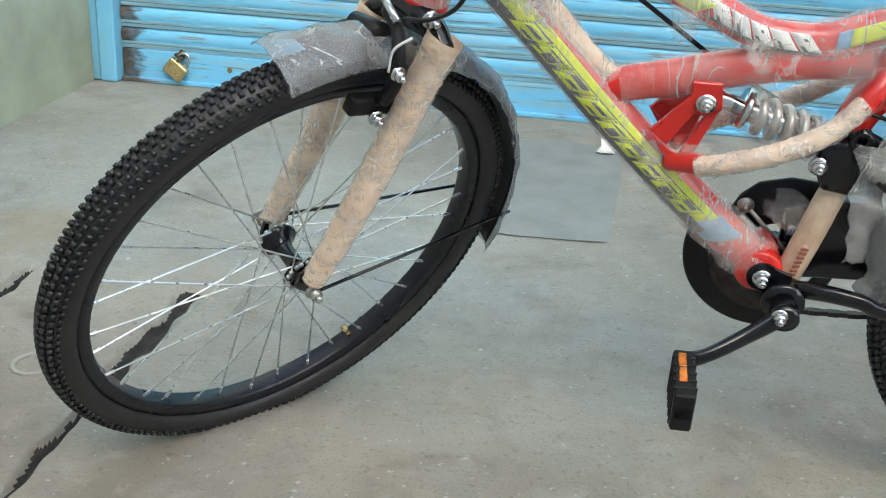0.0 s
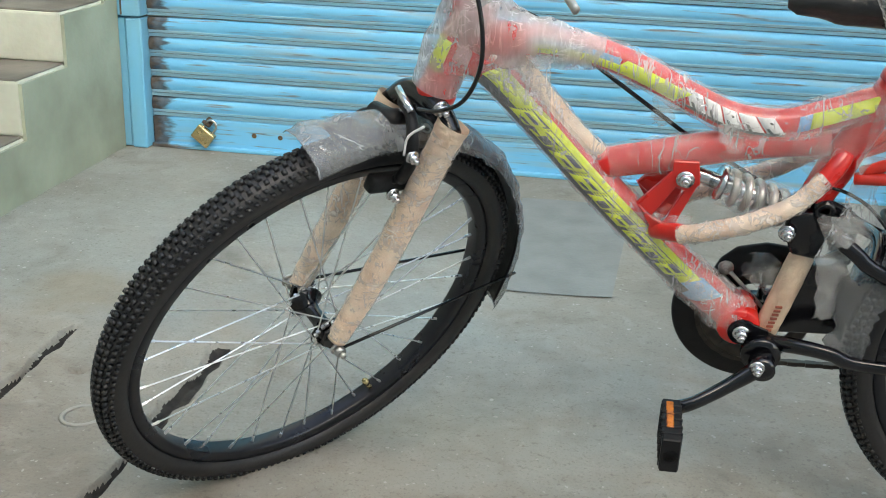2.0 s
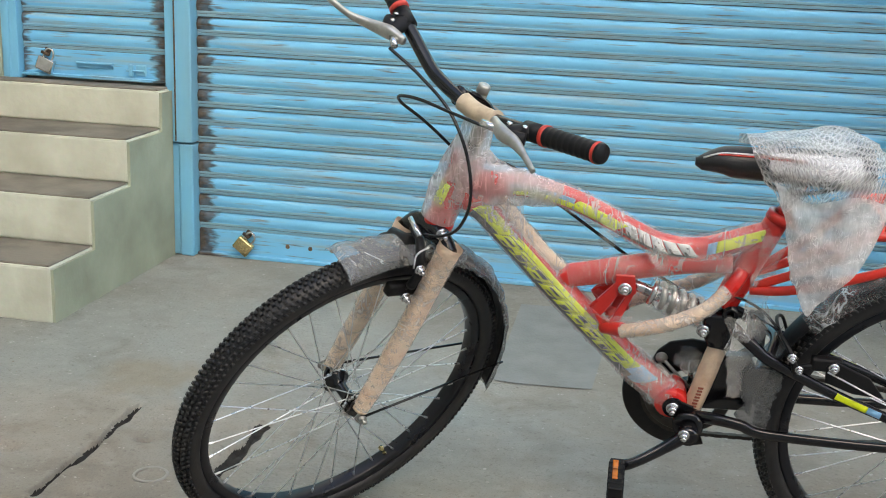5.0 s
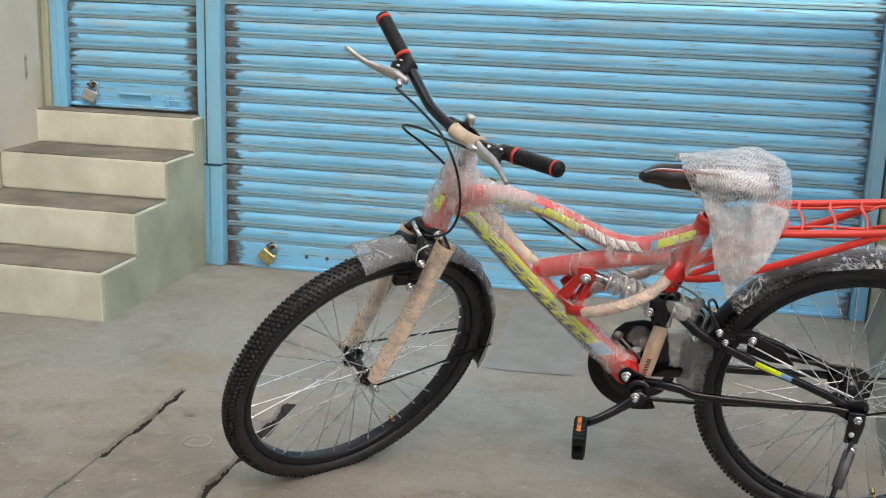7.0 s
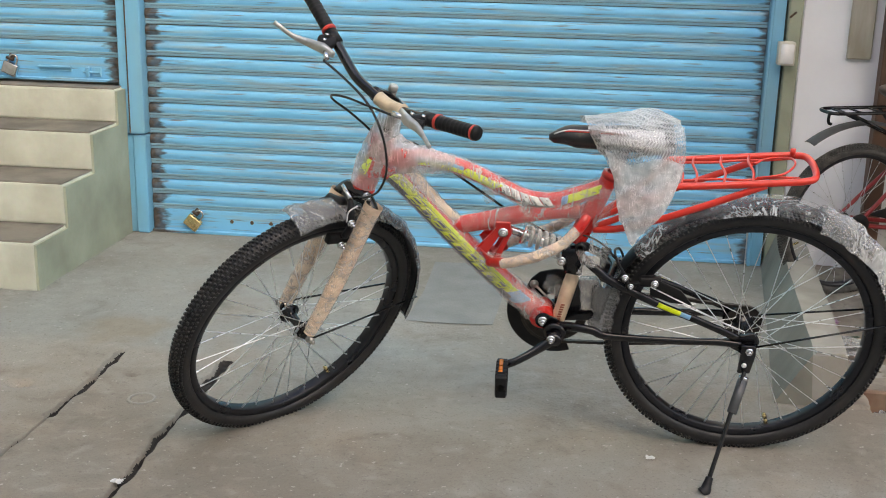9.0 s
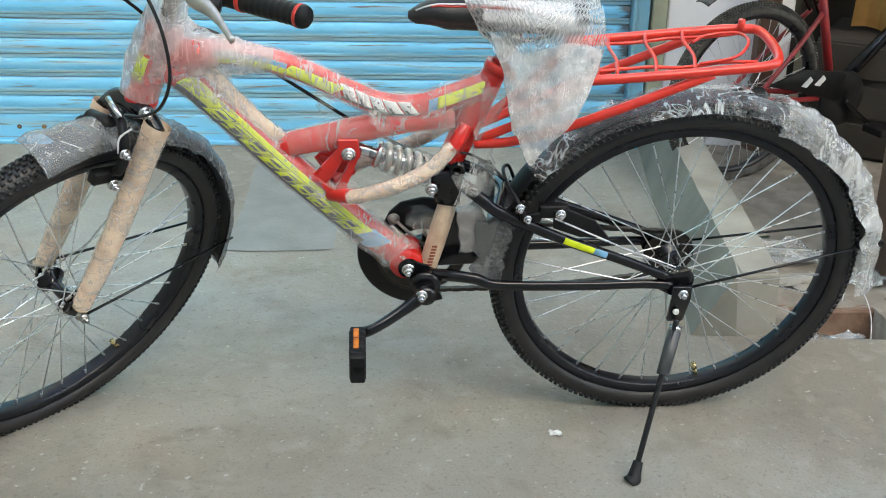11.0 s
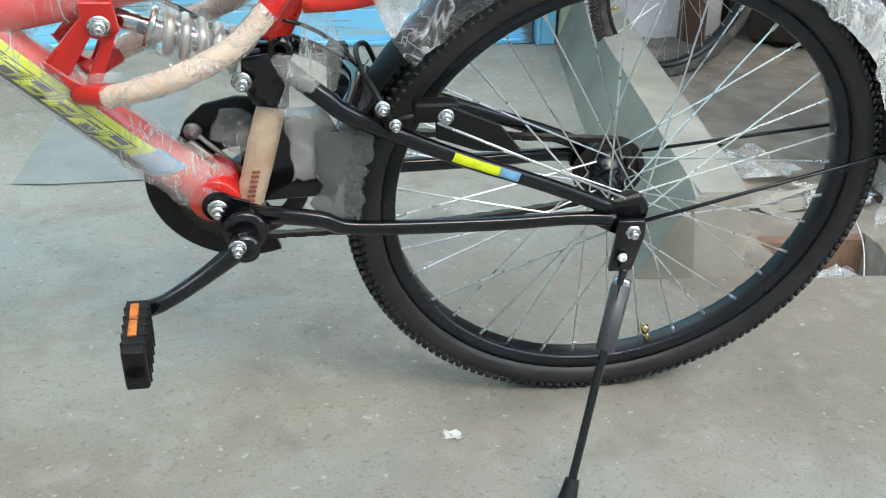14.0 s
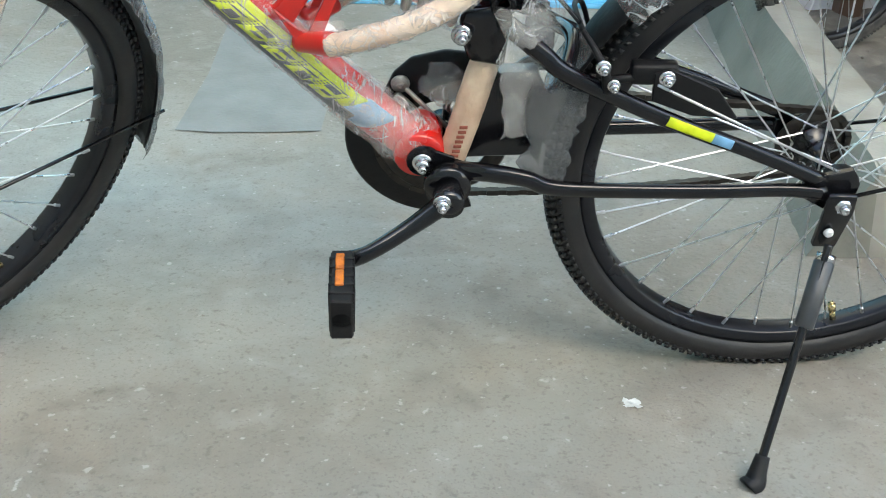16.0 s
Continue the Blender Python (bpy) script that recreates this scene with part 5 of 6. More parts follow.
# mudguards with film over them
REAR = (0, 0, 0.333)
guard = b_part("rear_mudguard", arc_shell(REAR, 0.349, 172, 4, 0.031, 0.008, 0.0018, 60, 8), PLASTIC, "black plastic rear mudguard")
b_part("film_cover", arc_shell(REAR, 0.357, 142, 64, 0.040, 0.008, 0.0003, 46, 9, 0.0050, 34, lambda f: 1.0 + 0.06 * math.sin(f * 13), 0.018), FILMCLEAR, "glossy crumpled clear film on the mudguard", False, parent=guard)
b_part("film_cover", arc_shell(REAR, 0.364, 68, -5, 0.046, 0.010, 0.0003, 48, 11, 0.0090, 22, lambda f: 1.0 + 0.10 * math.sin(f * 11) + 0.5 * max(0, f - 0.6) * 1.6, 0.034), FILMREAR, "whitish crumpled film on the mudguard end", False, parent=guard)
b_part("film_cover", arc_shell(REAR, 0.352, 176, 150, 0.036, 0.004, 0.0004, 30, 10, 0.003, 40), FILMGREY, "grey film on the mudguard end", parent=guard)
for s in (-1, 1):
    b_part("mudguard_stay", rod((0.006, 0.070 * s, 0.338), (0.345, 0.034 * s, 0.405), 0.0024, 8), BLACK, "thin black mudguard stay", parent=guard)
b_part("stay_cap", lathe([(0.001, -0.006), (0.006, -0.006), (0.006, 0.006), (0.001, 0.006)], 10, "y", (0.350, -0.034, 0.408)), PLASTIC, "black stay cap", parent=guard)

# kickstand
FOOT = BIKE.inverted() @ Vector((-0.083, -0.277, 0.004))
KTOP, KMID = Vector((-0.006, -0.090, 0.285)), Vector((-0.006, -0.092, 0.272))
stand = b_part("kickstand", joined(plate([(-0.020, 0.348), (0.014, 0.348), (0.016, 0.322), (0.008, 0.272), (-0.020, 0.272), (-0.018, 0.322)], -0.080, -0.070, 0.002), tube([KTOP.lerp(FOOT, f) for f in (0.0, 0.01, 0.5, 0.99, 1.0)], 0.0052, 12, straight=True)), BLACK, "black steel kickstand")
b_part("sleeve", tube([KMID.lerp(FOOT, f) for f in (0.030, 0.036, 0.312, 0.320)], [0.0108, 0.0122, 0.0114, 0.0100], 16, straight=True), SLEEVE, "grey plastic sleeve", parent=stand)
b_part("collar", rod(KMID.lerp(FOOT, 0.0), KMID.lerp(FOOT, 0.035), 0.0115, 14), CHROME, "chrome collar", parent=stand)
b_part("rubber_foot", tube([KMID.lerp(FOOT, 0.87), KMID.lerp(FOOT, 0.94), KMID.lerp(FOOT, 0.985), FOOT + Vector((-0.006, -0.002, -0.002))], [0.0085, 0.0105, 0.0135, 0.0145], 12), PLASTIC, "black rubber foot", parent=stand)
b_part("rivet", lathe([(0.001, 0), (0.006, 0), (0.005, -0.004), (0.001, -0.005)], 12, "y", (-0.008, -0.082, 0.297)), WHITEVINYL, "pale rivet", parent=stand)

# saddle under bubble wrap
rows = []
for i in range(25):
    f = i / 24
    x = -0.482 + 0.268 * f
    half = 0.004 + 0.024 * min(1, f * 5) ** 0.5 + 0.052 * max(0, (f - 0.35) / 0.65) ** 1.3
    half *= 1 if f < 0.93 else 1 - (f - 0.93) * 5
    zt = 0.819 + 0.023 * math.sin(min(f * 5, 1) * math.pi / 2) + 0.010 * max(0, f - 0.45)
    drop = 0.012 + 0.040 * min(1, f * 4.5) ** 0.6 + 0.012 * max(0, f - 0.3)
    row = []
    for j in range(20):
        a = 2 * math.pi * j / 20
        cz = math.sin(a)
        row.append(Vector((x, half * math.cos(a) * (1 if cz > -0.2 else 0.75), zt - drop / 2 + (drop / 2) * cz * (1 if cz > 0 else 1.0))))
    rows.append(row)
bm = bmesh.new()
vs = [[bm.verts.new(p) for p in r] for r in rows]
for a, b in zip(vs, vs[1:]):
    for j in range(20):
        f = bm.faces.new((a[j], a[(j + 1) % 20], b[(j + 1) % 20], b[j]))
        f.material_index = 1 if (a[0].co.x > -0.375 and (1 <= j <= 3 or 6 <= j <= 9) and (a[0].co.x < -0.245)) else 0
bm.faces.new(vs[0][::-1]), bm.faces.new(vs[-1])
saddle = b_part("saddle", bm, [mat("black_vinyl", (0.014, 0.014, 0.015), 0.42, 0, 0.2, 60, 0.15), WHITEVINYL], "black and white vinyl saddle")
for f0, material, label in ((0.0, WHITEVINYL, "white piping"), (0.42, GRIPRED, "red piping")):
    b_part("piping", tube([r[7].lerp(r[8], f0) + Vector((0, -0.0004, 0.0006)) for r in rows[1 if f0 == 0 else 3:16]], 0.0015, 6, straight=True), material, label, parent=saddle)
for s in (-1, 1):
    b_part("rail", tube([(-0.375, 0.016 * s, 0.800), (-0.35, 0.020 * s, 0.782), (-0.30, 0.022 * s, 0.782), (-0.25, 0.03 * s, 0.80)], 0.0035, 8), BLACK, "black saddle rail", parent=saddle)


def bubble_wrap(fold=False):
    """Bubble film thrown over the saddle, hanging to a point on the near side; or the second layer folded under it."""
    nu, nv = (70, 150) if not fold else (50, 60)
    low_x = [0.0, 0.18, 0.33, 0.52, 0.72, 0.90, 1.0]
    low_z = [0.800, 0.765, 0.655, 0.600, 0.655, 0.725, 0.790]
    far_z = [0.835, 0.825, 0.82, 0.82, 0.82, 0.825, 0.83]
    rows, uvs = [], []
    for i in range(nu + 1):
        u = i / nu if not fold else 0.14 + 0.84 * i / nu
        x = -0.412 + 0.222 * u
        half = 0.036 + 0.052 * min(1, u * 1.5) - 0.012 * max(0, u - 0.8) * 5
        top = 0.850 + 0.004 * math.sin(u * math.pi) - 0.020 * max(0, u - 0.75) * 3
        zl, zf = np.interp(u, low_x, low_z), np.interp(u, low_x, far_z)
        if fold:
            zl, top = zl + 0.004 + 0.006 * math.sin(u * 21), 0.800 + 0.012 * math.sin(u * 9 + 1)
        near_len, far_len = max(0.01, top - zl), max(0.01, top - zf)
        total = near_len if fold else near_len + 2 * half + far_len
        row, uv = [], []
        for j in range(nv + 1):
            v = j / nv * total
            if v <= near_len:
                q, nrm = Vector((x, -half - 0.008 * math.sin((near_len - v) * 9) + (-0.007 if fold else 0), zl + v)), Vector((0, -1, 0.1))
            elif v < near_len + 2 * half:
                w = (v - near_len) / (2 * half)
                q, nrm = Vector((x, -half + 2 * half * w, top + 0.009 * math.sin(w * math.pi))), Vector((0, 0, 1))
            else:
                q, nrm = Vector((x, half, top - (v - near_len - 2 * half))), Vector((0, 1, 0))
            q = q + nrm * (0.009 * noise.noise(q * 14) + 0.003 * noise.noise(q * 34))
            q.x += 0.010 * noise.noise(Vector((0, q.y * 9, q.z * 9))) + 0.004 * noise.noise(q * 40)
            q.x += 0.050 * (1 - u) ** 3 * min(1, max(0, (0.872 - q.z) / 0.09)) * (q.y < 0.03)
            row.append(q), uv.append((q.x, v))
        rows.append(row), uvs.append(uv)
    bm = bmesh.new()
    layer = bm.loops.layers.uv.new("UVMap")
    vs = [[bm.verts.new(q) for q in r] for r in rows]
    for i in range(nu):
        for j in range(nv):
            f = bm.faces.new((vs[i][j], vs[i + 1][j], vs[i + 1][j + 1], vs[i][j + 1]))
            for lp, (a, b) in zip(f.loops, ((i, j), (i + 1, j), (i + 1, j + 1), (i, j + 1))):
                lp[layer].uv = uvs[a][b]
    return bm


wrap = thing("bubble_wrap", "crumpled clear bubble wrap draped over the saddle", "wrapping", BIKE)
BUBBLE = bubble_film()
part("sheet", bubble_wrap(), BUBBLE, wrap)
part("fold", bubble_wrap(True), film("milky_folded_film", (0.86, 0.84, 0.82), 0.38, 0.74, 42, 0.3, (1, 1, 1), 0.22), wrap, "milky folded layer")

# carrier rack
rack = b_part("rack", tube([(-0.225, -0.066, 0.735), (-0.118, -0.068, 0.744), (0.011, -0.068, 0.756), (0.066, -0.065, 0.761), (0.088, -0.050, 0.764), (0.094, 0.0, 0.766), (0.088, 0.050, 0.766), (0.066, 0.065, 0.764), (0.011, 0.068, 0.760), (-0.118, 0.068, 0.748), (-0.225, 0.066, 0.739)], 0.0078, 12), RACK_RED, "red tubular carrier rack")
for s in (-1, 1):
    b_part("strut", tube([(-0.372, 0.028 * s, 0.604), (-0.320, 0.046 * s, 0.618), (-0.250, 0.060 * s, 0.646), (-0.150, 0.066 * s, 0.689), (-0.015, 0.066 * s, 0.748)], 0.0078, 12), RACK_RED, "red rack strut", parent=rack)
    b_part("strut", tube([(-0.365, 0.026 * s, 0.612), (-0.300, 0.046 * s, 0.655), (-0.250, 0.060 * s, 0.695), (-0.215, 0.066 * s, 0.736)], 0.0074, 12), RACK_RED, "red rack strut", parent=rack)
    b_part("wire", tube([(-0.205, 0.050 * s, 0.742), (-0.120, 0.044 * s, 0.748), (-0.06, 0.052 * s, 0.752), (0.000, 0.046 * s, 0.758), (0.055, 0.052 * s, 0.762)], 0.0030, 8), RACK_RED, "thin red wire", parent=rack)
for k, x in enumerate((-0.195, -0.165, -0.105, -0.045)):
    z = 0.742 + (x + 0.2) * 0.085
    b_part("wire", tube([(x, -0.066, z), (x + 0.008, -0.02, z + 0.002), (x + 0.004, 0.03, z + 0.003), (x + 0.010, 0.066, z + 0.004)], 0.0030, 8), RACK_RED, "thin red wire", parent=rack)
b_part("wire", tube([(-0.035, -0.050, 0.757), (0.020, -0.048, 0.768), (0.050, -0.010, 0.775), (0.045, 0.030, 0.772), (0.000, 0.040, 0.764), (-0.030, 0.020, 0.760)], 0.0026, 8), RACK_RED, "thin red spring wire", parent=rack)
b_part("lamp_lug", rod((0.055, 0.050, 0.770), (0.055, 0.050, 0.786), 0.006, 10), RACK_RED, "red lug", parent=rack)

# fork, built on the steering axis
for s in (-1, 1):
    b_part("fork_leg", tube([(-0.010, 0.058 * s, 0.372 if s < 0 else 0.336), (-0.012, 0.056 * s, 0.300), (-0.020, 0.057 * s, 0.180), (-0.032, 0.057 * s, 0.080), (-0.042, 0.056 * s, 0.010)], [0.0185, 0.0190, 0.0180, 0.0165, 0.0140], 16, per=22, wrinkle=0.0022, freq=70), PAPER, "fork leg wrapped in brown paper and tape", xf=FORK)
    b_part("film_wrap", tube([(-0.010, 0.058 * s, 0.370 if s < 0 else 0.334), (-0.012, 0.056 * s, 0.300), (-0.020, 0.057 * s, 0.180), (-0.032, 0.057 * s, 0.080), (-0.041, 0.056 * s, 0.016)], [0.0205, 0.0205, 0.0195, 0.0180, 0.0155], 16, per=22, wrinkle=0.0026, freq=80, caps=False), FILMLEG, "clear film over the wrapped fork leg", xf=FORK)
    b_part("paper_end", tube([(-0.008, 0.058 * s, 0.386 if s < 0 else 0.344), (-0.010, 0.058 * s, 0.374 if s < 0 else 0.336), (-0.010, 0.058 * s, 0.360 if s < 0 else 0.326)], [0.0215, 0.0200, 0.0196], 18, per=8, wrinkle=0.003, freq=110, caps=False), PAPER, "frayed paper end", xf=FORK)
    b_part("fork_end", plate([(-0.060, 0.020), (-0.024, 0.026), (-0.020, -0.006), (-0.040, -0.016), (-0.058, -0.006)], 0.048 * s - 0.003, 0.048 * s + 0.003, 0.001), BLACK, "black fork end", False, FORK)
    b_part("axle_nut", nut((-0.042, (-0.064 if s < 0 else 0.080), 0.0), 0.0085, 0.012), ALLOY, "dull steel axle nut", xf=FORK)
b_part("fork_crown", joined(tube([(-0.010, -0.064, 0.372), (-0.012, -0.03, 0.384), (-0.012, 0.03, 0.376), (-0.010, 0.064, 0.334)], [0.014, 0.017, 0.017, 0.013], 14), rod((0, 0, 0.365), (0, 0, 0.395), 0.024, 18)), BLACK, "black fork crown", xf=FORK)
fbrake = b_part("front_brake", joined(
    tube([(-0.050, -0.050, 0.296), (-0.060, -0.064, 0.335), (-0.066, -0.056, 0.368), (-0.058, -0.030, 0.382), (-0.050, 0.0, 0.382)], [0.0085, 0.0085, 0.0080, 0.0075, 0.0075], 12),
    tube([(-0.050, 0.050, 0.290), (-0.056, 0.054, 0.312), (-0.056, 0.044, 0.330), (-0.050, 0.0, 0.350)], [0.0085, 0.0085, 0.0080, 0.0075], 12),
    rod((-0.054, 0.036, 0.340), (-0.052, -0.012, 0.356), 0.014, 16),
    box((-0.085, -0.044, 0.268), (-0.018, -0.026, 0.292), 0.005, 2), box((-0.085, 0.026, 0.268), (-0.018, 0.044, 0.292), 0.005, 2),
    rod((-0.050, -0.050, 0.300), (-0.050, -0.035, 0.280), 0.006, 8), rod((-0.050, 0.050, 0.300), (-0.050, 0.035, 0.280), 0.006, 8)), PLASTIC, "black caliper brake", xf=FORK)
b_part("bolt", nut((-0.069, -0.070, 0.349), 0.0066, 0.009), CHROME, "chrome brake bolt", xf=FORK, parent=fbrake)
b_part("bolt", nut((-0.050, -0.048, 0.270), 0.0070, 0.010), CHROME, "chrome pad bolt", xf=FORK, parent=fbrake)
b_part("bolt", nut((-0.030, -0.045, 0.402), 0.0080, 0.010), CHROME, "chrome brake bolt", xf=FORK, parent=fbrake)
b_part("spring_wire", tube([(-0.070, -0.070, 0.395), (-0.078, -0.060, 0.372), (-0.074, -0.062, 0.345)], 0.0016, 6), WHITEVINYL, "pale brake spring", xf=FORK, parent=fbrake)
b_part("noodle", rod((-0.066, -0.036, 0.392), (-0.060, 0.006, 0.398), 0.0046, 10), CHROME, "chrome cable guide", xf=FORK, parent=fbrake)
FC = (-0.04, 0, 0)
fguard = b_part("front_mudguard", arc_shell(FC, 0.350, 107, -2, 0.030, 0.008, 0.0018, 44, 8), PLASTIC, "black plastic front mudguard", xf=FORK)
b_part("film_cover", arc_shell(FC, 0.358, 114, 84, 0.040, 0.010, 0.0004, 50, 12, 0.004, 28, lambda f: 1.15 - 0.3 * f, 0.016), FILMGREY, "grey creased film on the mudguard", xf=FORK, parent=fguard)
b_part("film_cover", arc_shell(FC, 0.357, 80, -4, 0.038, 0.010, 0.0004, 80, 12, 0.004, 30, lambda f: 1.0 + 0.12 * math.sin(f * 9), 0.012), FILMGREY, "grey creased film on the mudguard", xf=FORK, parent=fguard)
for s in (-1, 1):
    b_part("mudguard_stay", rod((-0.040, 0.070 * s, 0.005), (0.308, 0.034 * s, 0.055), 0.0024, 8), BLACK, "thin black mudguard stay", xf=FORK, parent=fguard)

# stem, bars, grips, levers
b_part("stem", joined(rod((0, 0, 0.52), (0, 0, 0.618), 0.0125, 16), tube([(-0.002, 0, 0.612), (-0.02, 0, 0.624), (-0.055, 0, 0.636), (-0.080, 0, 0.640)], [0.013, 0.013, 0.014, 0.016], 14)), BLACK, "black quill stem", xf=FORK)
b_part("stem_bolt", joined(rod((-0.026, 0.002, 0.625), (-0.028, 0.002, 0.650), 0.008, 12), lathe([(0.001, 0.646), (0.0105, 0.646), (0.0105, 0.658), (0.008, 0.661), (0.001, 0.661)], 12, "z", (-0.030, 0.003, 0))), ALLOY, "dull steel stem bolt", xf=FORK)


def bar_x(y):
    return -0.0825 - 0.062 * y


half_bar = [(0.0, 0.640), (0.045, 0.641), (0.075, 0.646), (0.125, 0.664), (0.165, 0.679), (0.225, 0.702), (0.288, 0.724)]
line = [(bar_x(-y), -y, z) for y, z in half_bar[::-1]] + [(bar_x(y), y, z) for y, z in half_bar[1:]]
b_part("handlebar", tube(line, 0.0112, 14), BLACK, "glossy black riser handlebar", xf=FORK)
b_part("bar_wrap", tube([(bar_x(-0.094), -0.094, 0.6525), (bar_x(-0.084), -0.084, 0.649), (bar_x(-0.06), -0.06, 0.6435), (bar_x(-0.04), -0.04, 0.641), (bar_x(-0.018), -0.018, 0.640)], [0.0165, 0.0142, 0.0140, 0.0140, 0.0146], 16, per=12, wrinkle=0.0018, freq=90), mat("cream_paper_wrap", (0.62, 0.50, 0.35), 0.7, 0, 0.25, 40, 0.5, 80), "cream paper wrap on the bar clamp", xf=FORK)
for s in (-1, 1):
    a, b = Vector((bar_x(0.186 * s), 0.186 * s, 0.687)), Vector((bar_x(0.288 * s), 0.288 * s, 0.724))
    n = 30
    pts = [a.lerp(b, k / n) for k in range(n + 1)]
    rs = [0.0145 + (0.0007 if k % 3 else -0.0004) for k in range(n + 1)]
    grip = b_part("grip", tube(pts, rs, 20, straight=True), PLASTIC, "ribbed black rubber grip", xf=FORK)
    b_part("ring", rod(a.lerp(b, -0.01), a.lerp(b, 0.055), 0.0164, 20), GRIPRED, "red grip ring", xf=FORK, parent=grip)
    b_part("ring", rod(a.lerp(b, 0.90), a.lerp(b, 0.955), 0.0161, 20), GRIPRED, "red grip ring", xf=FORK, parent=grip)
    b_part("end_cap", rod(a.lerp(b, 0.955), a.lerp(b, 1.015), 0.0162, 20, 0.0140), PLASTIC, "black end cap", xf=FORK, parent=grip)
    c = Vector((bar_x(0.160 * s), 0.160 * s, 0.677))
    lever = b_part("brake_lever", joined(rod(a.lerp(b, -0.34), a.lerp(b, -0.03), 0.0148, 16), tube([c + Vector((-0.004, 0, 0.0)), c + Vector((-0.026, -0.008 * s, -0.008)), c + Vector((-0.042, -0.020 * s, -0.014))], [0.013, 0.012, 0.009], 12, side=1.2), tube([c + Vector((-0.022, 0.016 * s, -0.004)), c + Vector((-0.030, 0.004 * s, -0.008)), c + Vector((-0.036, -0.024 * s, -0.012))], 0.010, 10)), PLASTIC, "black brake lever bracket", xf=FORK)
    ends = ((-0.040, 0.015, -0.016), (-0.066, 0.052, -0.018), (-0.090, 0.092, -0.010)) if s > 0 else ((-0.028, 0.015, -0.008), (-0.033, 0.046, -0.010), (-0.040, 0.078, -0.014))
    b_part("blade", tube([c + Vector((-0.032, -0.046 * s, -0.010)), c + Vector((-0.040, -0.016 * s, -0.012))] + [c + Vector((x - 0.010, y * s, z - 0.002)) for x, y, z in ends], [0.0075, 0.0125, 0.0100, 0.0056, 0.0050], 12, side=0.8), ALLOY, "silver brake lever blade", xf=FORK, parent=lever)
    b_part("cable_stop", rod(c + Vector((-0.040, -0.026 * s, -0.013)), c + Vector((-0.050, -0.050 * s, -0.018)), 0.0058, 12), CHROME, "chrome cable adjuster", xf=FORK, parent=lever)
    for k in range(2):
        b_part("screw", lathe([(0.001, 0), (0.0045, 0), (0.004, 0.003), (0.001, 0.003)], 10, "z", c + Vector((-0.022 - 0.016 * k, 0.006 * s - 0.016 * k * s, 0.010 - 0.004 * k))), CHROME, "small chrome screw", xf=FORK, parent=lever)
cable_f = [(-0.150, 0.110, 0.655), (-0.128, 0.045, 0.645), (-0.112, -0.030, 0.628), (-0.098, -0.090, 0.585), (-0.085, -0.122, 0.525), (-0.072, -0.112, 0.465), (-0.068, -0.080, 0.425), (-0.066, -0.045, 0.402)]
b_part("brake_cable", tube(cable_f, 0.0027, 8, per=10), BLACK, "black brake cable", xf=FORK)
cable_r = [(-0.122, -0.110, 0.655), (-0.135, -0.050, 0.640), (-0.145, 0.010, 0.624), (-0.142, 0.055, 0.602), (-0.120, 0.068, 0.582), (-0.075, 0.060, 0.560), (-0.030, 0.045, 0.535), (0.010, 0.035, 0.510)]
b_part("brake_cable", tube(cable_r, 0.0027, 8, per=10), BLACK, "black looped brake cable", xf=FORK)
b_part("brake_cable", tube([(-0.820, 0.045, 0.775), (-0.770, 0.034, 0.762), (-0.700, 0.024, 0.712), (-0.620, 0.022, 0.655), (-0.560, 0.024, 0.612), (-0.500, 0.022, 0.578), (-0.450, 0.006, 0.556), (-0.400, -0.006, 0.556)], 0.0030, 8, per=10), BLACK, "black brake cable below the top tube")


